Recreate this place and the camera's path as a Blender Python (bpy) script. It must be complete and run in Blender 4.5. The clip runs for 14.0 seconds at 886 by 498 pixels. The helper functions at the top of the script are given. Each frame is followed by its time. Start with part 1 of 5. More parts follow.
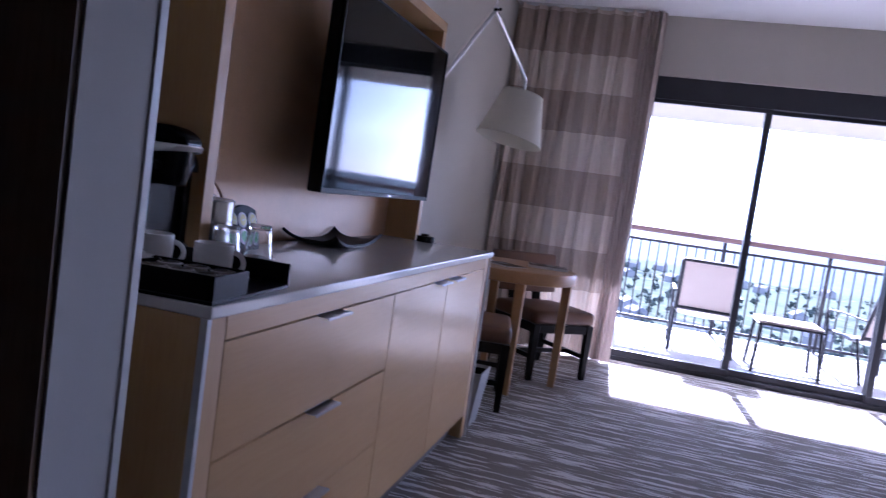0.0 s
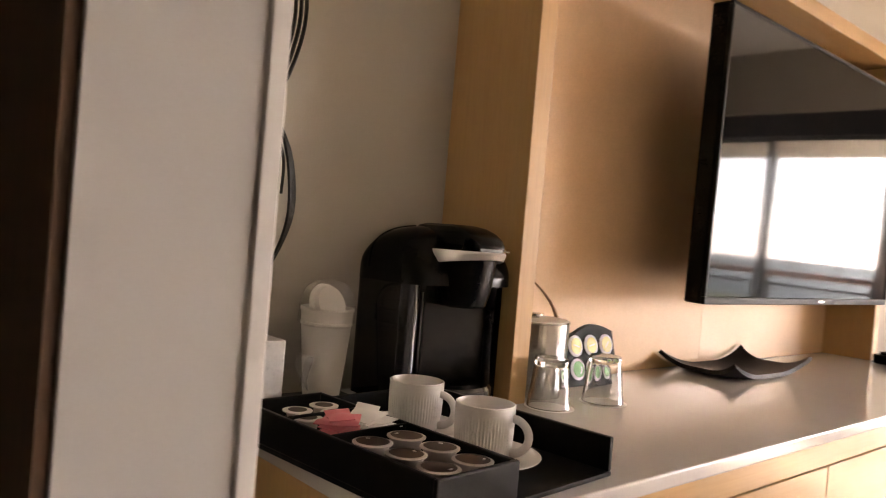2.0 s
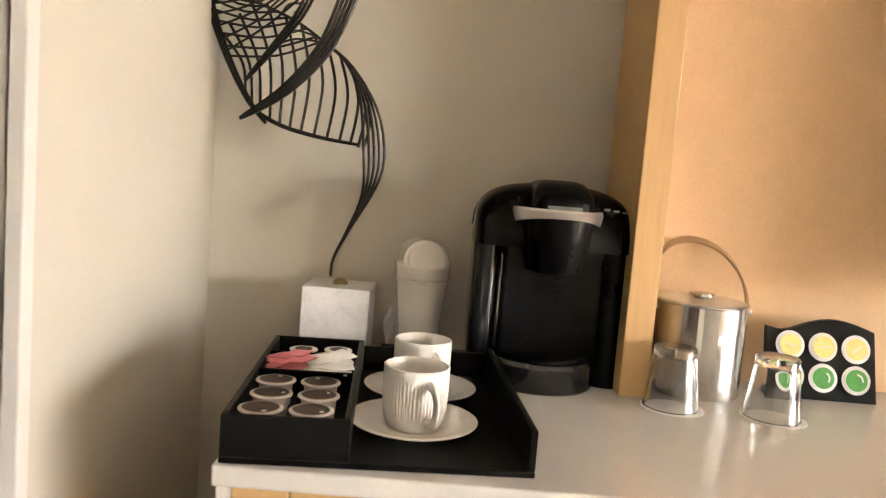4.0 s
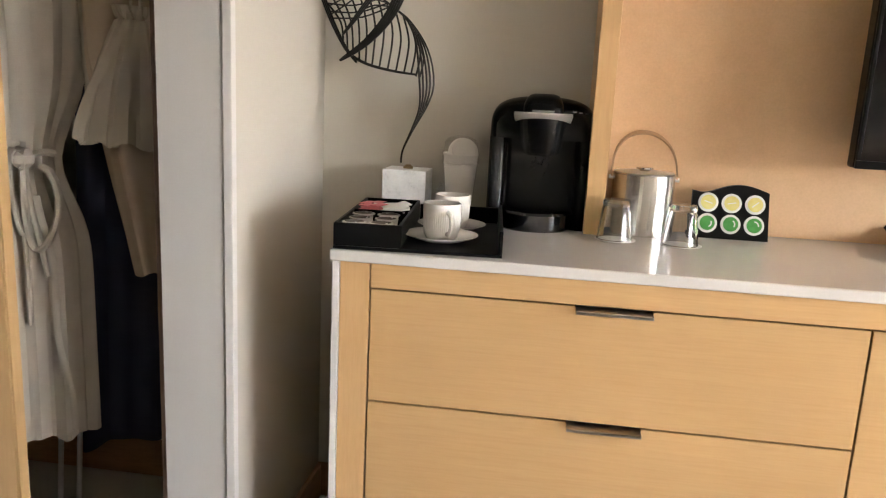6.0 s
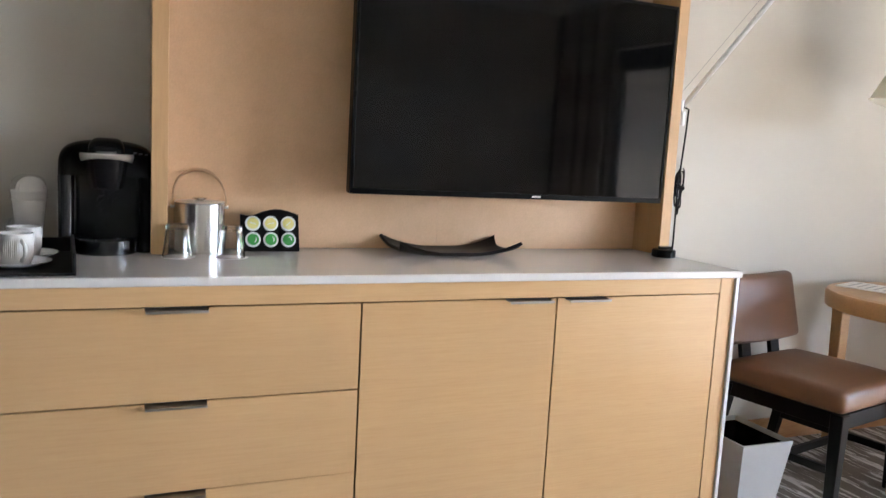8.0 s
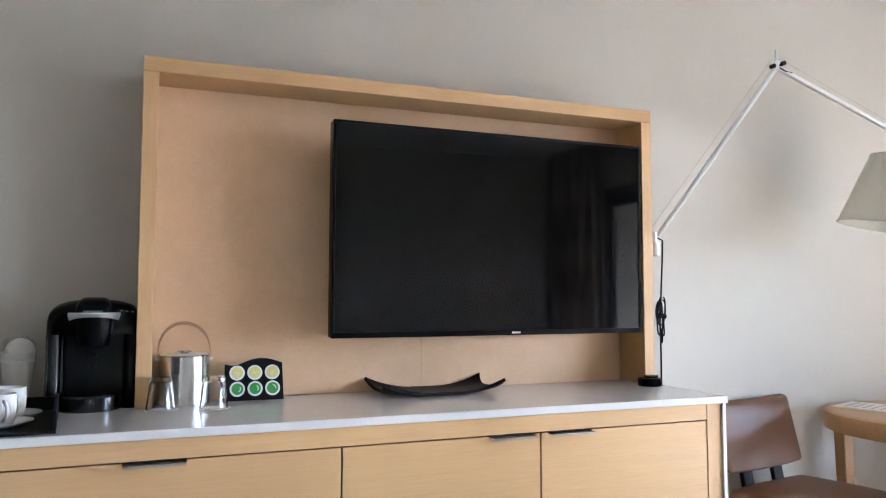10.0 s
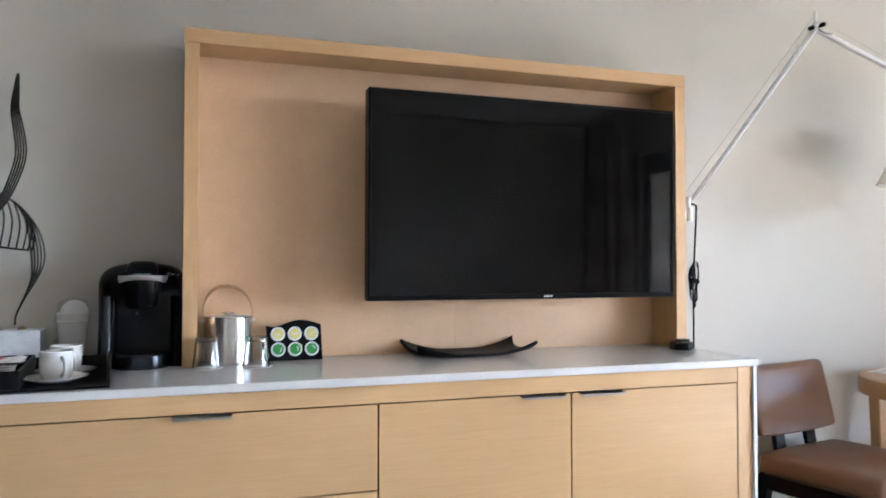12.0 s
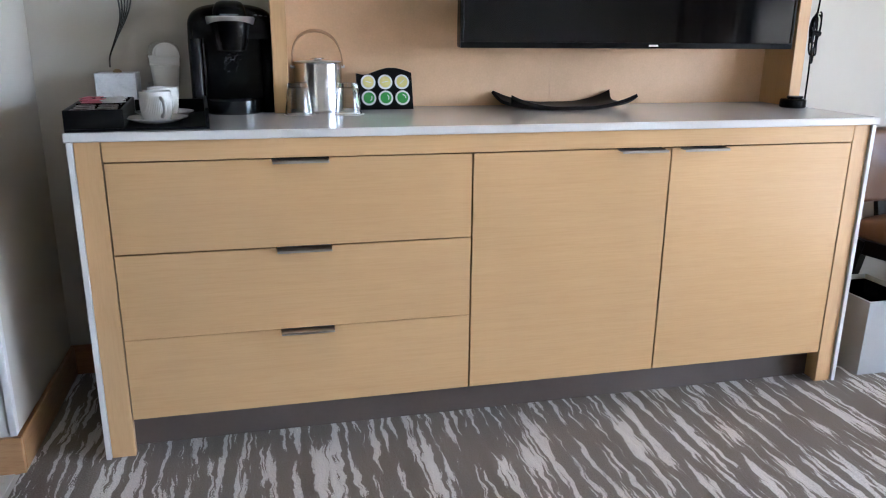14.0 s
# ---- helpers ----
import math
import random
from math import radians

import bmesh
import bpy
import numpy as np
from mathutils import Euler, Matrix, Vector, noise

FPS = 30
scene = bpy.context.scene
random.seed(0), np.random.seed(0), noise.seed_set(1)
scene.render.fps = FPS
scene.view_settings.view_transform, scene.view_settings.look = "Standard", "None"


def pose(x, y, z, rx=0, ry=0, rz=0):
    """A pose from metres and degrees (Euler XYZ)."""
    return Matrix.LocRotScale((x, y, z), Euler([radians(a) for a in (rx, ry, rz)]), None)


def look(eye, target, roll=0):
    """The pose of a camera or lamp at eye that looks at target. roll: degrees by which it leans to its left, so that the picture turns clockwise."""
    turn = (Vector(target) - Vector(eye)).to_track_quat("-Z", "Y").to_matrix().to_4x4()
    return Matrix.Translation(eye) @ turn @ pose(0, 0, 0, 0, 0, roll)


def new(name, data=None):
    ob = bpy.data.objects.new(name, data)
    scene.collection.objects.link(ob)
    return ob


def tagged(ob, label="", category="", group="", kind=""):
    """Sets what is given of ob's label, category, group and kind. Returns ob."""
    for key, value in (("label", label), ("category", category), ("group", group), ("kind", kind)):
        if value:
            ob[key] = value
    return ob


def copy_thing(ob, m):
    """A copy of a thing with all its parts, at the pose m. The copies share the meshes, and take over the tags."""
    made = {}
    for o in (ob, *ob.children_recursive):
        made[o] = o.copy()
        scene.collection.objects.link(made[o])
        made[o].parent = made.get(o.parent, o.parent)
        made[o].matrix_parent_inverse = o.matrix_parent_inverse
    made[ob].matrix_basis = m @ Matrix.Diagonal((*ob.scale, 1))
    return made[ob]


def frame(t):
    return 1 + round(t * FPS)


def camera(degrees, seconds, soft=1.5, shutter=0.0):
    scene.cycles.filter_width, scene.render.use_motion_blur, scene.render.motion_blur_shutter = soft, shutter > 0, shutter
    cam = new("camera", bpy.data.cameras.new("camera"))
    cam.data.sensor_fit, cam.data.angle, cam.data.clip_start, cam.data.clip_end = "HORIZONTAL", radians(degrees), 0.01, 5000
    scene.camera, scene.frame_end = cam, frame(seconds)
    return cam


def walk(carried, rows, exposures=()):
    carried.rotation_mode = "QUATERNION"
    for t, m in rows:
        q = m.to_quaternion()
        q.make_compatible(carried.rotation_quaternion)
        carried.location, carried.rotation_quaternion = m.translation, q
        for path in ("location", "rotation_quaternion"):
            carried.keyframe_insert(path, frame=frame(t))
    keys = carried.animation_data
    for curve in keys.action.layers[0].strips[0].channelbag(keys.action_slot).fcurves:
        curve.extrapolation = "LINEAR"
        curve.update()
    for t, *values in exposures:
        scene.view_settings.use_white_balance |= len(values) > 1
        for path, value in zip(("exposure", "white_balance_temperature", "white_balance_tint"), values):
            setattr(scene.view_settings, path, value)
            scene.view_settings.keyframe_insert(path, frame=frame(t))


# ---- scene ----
cam = camera(61.0, 14.0, soft=1.1, shutter=0.35)
PATH = [
    (0, (-1.170, -0.739, 1.167), (0.750, -0.199, 1.008), 8.1),
    (0.5, (-1.047, -0.640, 1.182), (0.803, 0.113, 1.078), 6.5),
    (1, (-0.920, -0.572, 1.189), (0.805, 0.438, 1.139), 4.8),
    (1.5, (-0.714, -0.524, 1.189), (0.874, 0.690, 1.166), 4.0),
    (2, (-0.515, -0.566, 1.205), (0.803, 0.937, 1.169), 4.8),
    (2.2, (-0.418, -0.591, 1.206), (0.789, 1.002, 1.153), 5.7),
    (4.3, (0.242, -0.855, 1.219), (0.194, 1.13, 0.984), 4.3),
    (4.5, (0.243, -0.946, 1.218), (0.258, 1.03, 0.908), 3.7),
    (5, (0.264, -1.124, 1.206), (0.266, 0.841, 0.834), 3.0),
    (5.5, (0.357, -1.281, 1.191), (0.15, 0.67, 0.805), 3.7),
    (6, (0.42, -1.428, 1.21), (0.154, 0.514, 0.811), 2.8),
    (6.5, (0.354, -1.588, 1.185), (0.362, 0.367, 0.766), 2.7),
    (7, (0.333, -1.725, 1.195), (0.63, 0.202, 0.751), 3.3),
    (7.5, (0.417, -1.82, 1.209), (0.989, 0.059, 0.832), 3.0),
    (8, (0.459, -1.911, 1.224), (1.224, -0.079, 0.981), 3.1),
    (8.5, (0.489, -1.943, 1.253), (1.253, -0.099, 1.135), 1.1),
    (9, (0.494, -1.976, 1.25), (1.262, -0.129, 1.232), 0.3),
    (9.2, (0.507, -1.997, 1.24), (1.26, -0.144, 1.269), 0.1),
    (11.3, (0.533, -2.015, 1.204), (1.264, -0.16, 1.368), -0.0),
    (11.5, (0.509, -2.023, 1.193), (1.253, -0.173, 1.349), -0.1),
    (12, (0.518, -2.059, 1.203), (1.165, -0.167, 1.255), -0.0),
    (12.5, (0.504, -2.017, 1.173), (1.009, -0.089, 1.003), -0.8),
    (13, (0.486, -2.002, 1.157), (0.918, -0.103, 0.704), -0.1),
    (13.5, (0.471, -1.992, 1.142), (0.916, -0.12, 0.598), 0.4),
    (14, (0.474, -1.989, 1.143), (0.919, -0.12, 0.589), 0.5),
]
walk(cam, [(t, look(eye, target, roll)) for t, eye, target, roll in PATH], exposures=[
    (0.0, 2.68, 4800, 36), (0.5, 2.1, 5050, 33), (1.0, 2.58, 5850, 30), (1.5, 3.75, 7000, 27), (2.2, 4.58, 8250, 27), (4.3, 5.12, 7700, 17), (5.0, 4.88, 7600, 17), (6.0, 4.8, 6900, 16),
    (7.5, 4.48, 5980, 15), (8.2, 4.37, 5700, 14), (9.2, 4.43, 5420, 14), (11.5, 4.57, 5320, 13), (12.0, 4.52, 5360, 13), (12.5, 4.46, 5380, 13), (14.0, 4.40, 5330, 13)])

# ---- world and sun ----
SUN_EL, SUN_AZ = radians(30.0), radians(4)
world = bpy.data.worlds.new("world")
scene.world = world
world.use_nodes = True
wn, wl = world.node_tree.nodes, world.node_tree.links
sky = wn.new("ShaderNodeTexSky")
sky.sky_type, sky.sun_disc, sky.sun_elevation, sky.sun_rotation = "NISHITA", False, SUN_EL, radians(90) - SUN_AZ
wn["Background"].inputs["Strength"].default_value = 0.15
sky.dust_density, sky.ozone_density = 0.3, 2.3
# thin bright haze over the blue, with a few soft clouds
grey, tint, clouds, cloud_ramp, hazed, clouded = (wn.new("ShaderNode" + k) for k in ("RGBToBW", "Mix", "TexNoise", "ValToRGB", "Mix", "Mix"))
for n in (tint, hazed, clouded):
    n.data_type = "RGBA"
tint.blend_type, clouded.blend_type = "MULTIPLY", "MULTIPLY"
tint.inputs[0].default_value, hazed.inputs[0].default_value, clouded.inputs[0].default_value = 1.0, 0.7, 1.0
tint.inputs[7].default_value = (0.90, 1.0, 1.14, 1)
clouds.inputs["Scale"].default_value, clouds.inputs["Detail"].default_value = 5.0, 5.0
cloud_ramp.color_ramp.elements[0].position, cloud_ramp.color_ramp.elements[0].color = 0.4, (0.92, 0.92, 0.93, 1)
cloud_ramp.color_ramp.elements[1].position, cloud_ramp.color_ramp.elements[1].color = 0.65, (1.12, 1.11, 1.10, 1)
sky_way, sky_map = wn.new("ShaderNodeTexCoord"), wn.new("ShaderNodeMapping")
sky_map.inputs["Scale"].default_value = (1, 1, 3)
wl.new(sky_way.outputs["Generated"], sky_map.inputs["Vector"])
wl.new(sky_map.outputs["Vector"], clouds.inputs["Vector"])
wl.new(clouds.outputs["Fac"], cloud_ramp.inputs["Fac"])
wl.new(sky.outputs["Color"], grey.inputs["Color"])
wl.new(grey.outputs["Val"], tint.inputs[6])
wl.new(sky.outputs["Color"], hazed.inputs[6])
wl.new(tint.outputs[2], hazed.inputs[7])
wl.new(hazed.outputs[2], clouded.inputs[6])
wl.new(cloud_ramp.outputs["Color"], clouded.inputs[7])
wl.new(clouded.outputs[2], wn["Background"].inputs["Color"])

sun_data = bpy.data.lights.new("sun", "SUN")
sun_data.energy, sun_data.angle, sun_data.color = 5.0, radians(0.5), (1.0, 0.95, 0.87)
sun_ob = new("sun", sun_data)
sun_ob.matrix_world = look((20, 20 * math.tan(SUN_AZ), 20 * math.tan(SUN_EL)), (0, 0, 0))

guide = bpy.data.lights.new("door_opening", "AREA")
guide.shape, guide.size, guide.size_y, guide.cycles.is_portal = "RECTANGLE", 3.98, 2.04, True
guide_ob = new("door_opening", guide)
guide_ob.matrix_world = look((5.09, -1.80, 1.05), (3.0, -1.80, 1.05))

# ---- dimensions (metres) ----
WALL_Y = 0.615       # wall behind the credenza
WIN_X = 4.92         # inner face of the window wall
CEIL = 2.72
PART_X0, PART_X1 = -0.365, -0.21   # closet partition
HALL_Y = -1.06       # hall's other wall
BACK_Y = -4.9        # wall across the room
H = 0.90             # worktop height
CRED_L = 2.34
OP_Y0, OP_Y1, OP_Z = -3.80, 0.20, 2.27   # sliding door opening

# ---- materials ----
def shader(name, base=(0.5, 0.5, 0.5), rough=0.5, metal=0.0, spec=0.5):
    m = bpy.data.materials.new(name)
    m.use_nodes = True
    b = m.node_tree.nodes["Principled BSDF"]
    b.inputs["Base Color"].default_value = (*base, 1)
    b.inputs["Roughness"].default_value = rough
    b.inputs["Metallic"].default_value = metal
    b.inputs["Specular IOR Level"].default_value = spec
    return m


def nd(m, kind, **values):
    n = m.node_tree.nodes.new(kind)
    for key, v in values.items():
        n.inputs[key].default_value = v
    return n


def lk(m, a, b):
    m.node_tree.links.new(a, b)


def coords(m, scale=(1, 1, 1), rot=(0, 0, 0), kind="Object"):
    t = nd(m, "ShaderNodeTexCoord")
    p = nd(m, "ShaderNodeMapping")
    p.inputs["Scale"].default_value = scale
    p.inputs["Rotation"].default_value = rot
    lk(m, t.outputs[kind], p.inputs["Vector"])
    return p.outputs["Vector"]


def ramp(m, fac, stops):
    r = nd(m, "ShaderNodeValToRGB")
    el = r.color_ramp.elements
    el[0].position, el[0].color = stops[0][0], (*stops[0][1], 1)
    el[1].position, el[1].color = stops[-1][0], (*stops[-1][1], 1)
    for pos, col in stops[1:-1]:
        e = el.new(pos)
        e.color = (*col, 1)
    lk(m, fac, r.inputs["Fac"])
    return r.outputs["Color"]


def mix(m, fac, a, b, mode="MIX"):
    n = nd(m, "ShaderNodeMix")
    n.data_type, n.blend_type = "RGBA", mode
    for sock, v in ((n.inputs[0], fac), (n.inputs[6], a), (n.inputs[7], b)):
        if isinstance(v, (int, float)):
            sock.default_value = v
        elif isinstance(v, tuple):
            sock.default_value = (*v, 1)
        else:
            lk(m, v, sock)
    return n.outputs[2]


def bump(m, height, strength=0.2, distance=0.002):
    n = nd(m, "ShaderNodeBump", Strength=strength, Distance=distance)
    lk(m, height, n.inputs["Height"])
    lk(m, n.outputs["Normal"], bsdf(m).inputs["Normal"])


def bsdf(m):
    return m.node_tree.nodes["Principled BSDF"]


def noise_tex(m, vec, scale, detail=4.0, rough=0.55):
    n = nd(m, "ShaderNodeTexNoise", Scale=scale, Detail=detail, Roughness=rough)
    lk(m, vec, n.inputs["Vector"])
    return n.outputs["Fac"]


def varied(name, a, b, rough=0.5, scale=6.0, stretch=(1, 1, 1), metal=0.0, grain=60.0, relief=0.15, spec=0.5, rough_var=0.08):
    """A surface whose colour drifts between a and b at a broad and a fine scale, with fine relief."""
    m = shader(name, a, rough, metal, spec)
    v = coords(m, stretch)
    broad, fine = noise_tex(m, v, scale, 3.0), noise_tex(m, v, grain, 5.0, 0.65)
    both = mix(m, 0.5, broad, fine)
    col = ramp(m, both, [(0.3, a), (0.7, b)])
    lk(m, col, bsdf(m).inputs["Base Color"])
    mr = nd(m, "ShaderNodeMapRange")
    mr.inputs["To Min"].default_value, mr.inputs["To Max"].default_value = max(rough - rough_var, 0.02), min(rough + rough_var, 1)
    lk(m, fine, mr.inputs["Value"])
    lk(m, mr.outputs["Result"], bsdf(m).inputs["Roughness"])
    if relief:
        bump(m, fine, relief, 0.001)
    return m


def wood(name, light, dark, stretch, rough=0.5):
    m = shader(name, light, rough, 0.0, 0.35)
    rnd = nd(m, "ShaderNodeObjectInfo").outputs["Random"]
    v0 = coords(m, stretch)
    add = nd(m, "ShaderNodeVectorMath")
    add.operation = "ADD"
    sc = nd(m, "ShaderNodeVectorMath")
    sc.operation = "SCALE"
    sc.inputs[0].default_value = (7.3, 3.1, 5.7)
    lk(m, rnd, sc.inputs["Scale"])
    lk(m, v0, add.inputs[0])
    lk(m, sc.outputs["Vector"], add.inputs[1])
    v = add.outputs["Vector"]
    fine = noise_tex(m, v, 9.0, 6.0, 0.65)
    broad = noise_tex(m, v, 1.6, 3.0)
    c = ramp(m, fine, [(0.32, dark), (0.52, light), (0.75, tuple(min(1, x * 1.07) for x in light))])
    c = mix(m, 0.35, c, ramp(m, broad, [(0.35, dark), (0.65, light)]))
    hsv = nd(m, "ShaderNodeHueSaturation")
    mr = nd(m, "ShaderNodeMapRange")
    mr.inputs["To Min"].default_value, mr.inputs["To Max"].default_value = 0.96, 1.04
    lk(m, rnd, mr.inputs["Value"])
    lk(m, mr.outputs["Result"], hsv.inputs["Value"])
    lk(m, c, hsv.inputs["Color"])
    lk(m, hsv.outputs["Color"], bsdf(m).inputs["Base Color"])
    bump(m, fine, 0.04, 0.0005)
    return m


WOOD_H = wood("blond_wood_horizontal", (0.545, 0.341, 0.157), (0.505, 0.307, 0.137), (1.0, 26, 26), 0.26)
WOOD_V = wood("blond_wood_vertical", (0.548, 0.340, 0.157), (0.500, 0.302, 0.134), (14, 14, 1.2))
WOOD_TABLE = wood("table_wood", (0.44, 0.255, 0.11), (0.36, 0.20, 0.085), (3, 12, 12), 0.38)
DIM_LINING = wood("dim_brown_lining", (0.14, 0.085, 0.056), (0.10, 0.058, 0.038), (14, 14, 1.2), 0.5)
# hall walls are darkened in colour so that they bounce little light
HALL_DARKENED = varied("hall_darkened", (0.115, 0.095, 0.08), (0.14, 0.12, 0.10), 0.75, 0.9, grain=260, relief=0.2, spec=0.3)
WOOD_BASE = wood("baseboard_wood", (0.40, 0.22, 0.10), (0.30, 0.15, 0.06), (2, 2, 14), 0.4)
QUARTZ = varied("pale_quartz", (0.58, 0.555, 0.515), (0.64, 0.61, 0.57), 0.11, 5.0, grain=220, relief=0.0, rough_var=0.02)
WHITE_EDGE = varied("white_laminate", (0.58, 0.57, 0.545), (0.63, 0.62, 0.595), 0.45, 5.0, grain=80, relief=0.03)
PAINT = varied("wall_paint", (0.515, 0.478, 0.408), (0.552, 0.512, 0.44), 0.8, 0.9, grain=260, relief=0.25, spec=0.3)
PAINT_LIGHT = varied("partition_paint", (0.465, 0.443, 0.412), (0.50, 0.478, 0.446), 0.95, 0.9, grain=260, relief=0.2, spec=0.05)
CEIL_PAINT = varied("ceiling_paint", (0.82, 0.81, 0.79), (0.86, 0.85, 0.83), 0.9, 0.8, grain=180, relief=0.3)
TRIM = varied("corner_trim", (0.57, 0.545, 0.51), (0.62, 0.595, 0.56), 0.4, 4.0, grain=60, relief=0.03)
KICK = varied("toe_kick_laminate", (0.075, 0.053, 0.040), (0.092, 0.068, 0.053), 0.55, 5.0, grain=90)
STEEL = varied("brushed_steel", (0.50, 0.485, 0.465), (0.55, 0.535, 0.515), 0.24, 3.0, (1, 1, 1), 1.0, 30, 0.0, rough_var=0.015)
tangent = STEEL.node_tree.nodes.new("ShaderNodeTangent")
tangent.direction_type, tangent.axis = "RADIAL", "Z"
STEEL.node_tree.links.new(tangent.outputs["Tangent"], STEEL.node_tree.nodes["Principled BSDF"].inputs["Tangent"])
STEEL.node_tree.nodes["Principled BSDF"].inputs["Anisotropic"].default_value = 0.45
STEEL.node_tree.nodes["Principled BSDF"].inputs["Anisotropic Rotation"].default_value = 0.25
CHROME = varied("satin_chrome", (0.74, 0.73, 0.72), (0.77, 0.76, 0.75), 0.28, 4.0, metal=1.0, grain=12, relief=0.0, rough_var=0.01)
ALU = varied("polished_aluminium", (0.67, 0.66, 0.65), (0.71, 0.70, 0.69), 0.33, 4.0, metal=1.0, grain=12, relief=0.0, rough_var=0.02)
PULL = varied("satin_pull_metal", (0.30, 0.28, 0.255), (0.37, 0.35, 0.32), 0.32, 9.0, metal=1.0, relief=0.0)
BLACK = varied("black_plastic", (0.0025, 0.0025, 0.0028), (0.0045, 0.0045, 0.005), 0.22, 8.0, grain=200, relief=0.03, spec=0.11)
BLACK_GLOSS = varied("glossy_black_plastic", (0.008, 0.008, 0.009), (0.012, 0.012, 0.013), 0.12, 8.0, relief=0.0)
LEATHER_BLACK = varied("black_leatherette", (0.003, 0.0028, 0.0028), (0.006, 0.0055, 0.0053), 0.45, 12.0, grain=420, relief=0.4, spec=0.12)
LEATHER_BROWN = varied("brown_leather", (0.125, 0.058, 0.028), (0.165, 0.082, 0.042), 0.40, 4.0, grain=300, relief=0.35)
BLACK_WOOD = varied("black_stained_wood", (0.003, 0.0028, 0.0028), (0.007, 0.0065, 0.006), 0.35, 5.0, (12, 12, 1.5), grain=30, relief=0.15, spec=0.15)
BEZEL = varied("matt_black_bezel", (0.002, 0.002, 0.002), (0.004, 0.004, 0.004), 0.35, 9.0, relief=0.0, spec=0.06)
SCREEN = shader("screen_glass", (0.0017, 0.0016, 0.0017), 0.05, 0.0, 0.165)
DARK_ALU = varied("dark_bronze_frame", (0.020, 0.020, 0.026), (0.032, 0.032, 0.040), 0.4, 5.0, grain=90, relief=0.05)
CONCRETE = varied("balcony_tile", (0.55, 0.53, 0.50), (0.64, 0.62, 0.58), 0.8, 2.0, grain=60, relief=0.3)
STUCCO = varied("outside_stucco", (0.55, 0.50, 0.44), (0.62, 0.57, 0.50), 0.9, 1.5, grain=90, relief=0.4)
CLOTH_ROBE = varied("beige_cotton", (0.47, 0.425, 0.355), (0.55, 0.50, 0.425), 0.9, 6.0, grain=350, relief=0.5, spec=0.2)
CLOTH_NAVY = varied("navy_cloth", (0.024, 0.029, 0.058), (0.038, 0.044, 0.082), 0.95, 6.0, grain=350, relief=0.5, spec=0.2)


def carpet_material():
    m = shader("streaked_carpet", (0.2, 0.17, 0.15), 0.95, spec=0.15)
    v = coords(m, (1, 1, 1))
    warp = nd(m, "ShaderNodeTexNoise", Scale=15.0, Detail=3.0)
    lk(m, v, warp.inputs["Vector"])
    sub = nd(m, "ShaderNodeVectorMath")
    sub.operation = "SUBTRACT"
    sub.inputs[1].default_value = (0.5, 0.5, 0.5)
    lk(m, warp.outputs["Color"], sub.inputs[0])
    sc = nd(m, "ShaderNodeVectorMath")
    sc.operation = "SCALE"
    sc.inputs["Scale"].default_value = 0.034
    lk(m, sub.outputs["Vector"], sc.inputs[0])
    add = nd(m, "ShaderNodeVectorMath")
    add.operation = "ADD"
    lk(m, v, add.inputs[0])
    lk(m, sc.outputs["Vector"], add.inputs[1])
    mp = nd(m, "ShaderNodeMapping")
    mp.inputs["Scale"].default_value = (36, 2.6, 1)
    lk(m, add.outputs["Vector"], mp.inputs["Vector"])
    streak = noise_tex(m, mp.outputs["Vector"], 1.0, 3.0, 0.6)
    tuft = noise_tex(m, v, 260.0, 2.0)
    fuzz = mix(m, 0.10, streak, tuft)
    c = ramp(m, fuzz, [(0.40, (0.235, 0.203, 0.172)), (0.530, (0.255, 0.222, 0.19)), (0.542, (0.70, 0.665, 0.62)), (0.7, (0.80, 0.765, 0.72))])
    c = mix(m, 0.5, c, ramp(m, tuft, [(0.32, (0.35, 0.35, 0.35)), (0.68, (1.25, 1.25, 1.25))]), "MULTIPLY")
    lk(m, c, bsdf(m).inputs["Base Color"])
    bump(m, tuft, 1.0, 0.004)
    return m


def panel_material():
    m = shader("pearly_tan_wallcovering", (0.46, 0.30, 0.18), 0.42)
    v = coords(m)
    cloud, fine = noise_tex(m, v, 7.0, 6.0, 0.7), noise_tex(m, v, 160.0, 4.0)
    lk(m, ramp(m, mix(m, 0.35, cloud, fine), [(0.3, (0.585, 0.372, 0.207)), (0.7, (0.715, 0.468, 0.272))]), bsdf(m).inputs["Base Color"])
    lk(m, ramp(m, cloud, [(0.3, (0.36, 0.36, 0.36)), (0.7, (0.52, 0.52, 0.52))]), bsdf(m).inputs["Roughness"])
    bsdf(m).inputs["Metallic"].default_value = 0.08
    bump(m, fine, 0.15, 0.001)
    return m


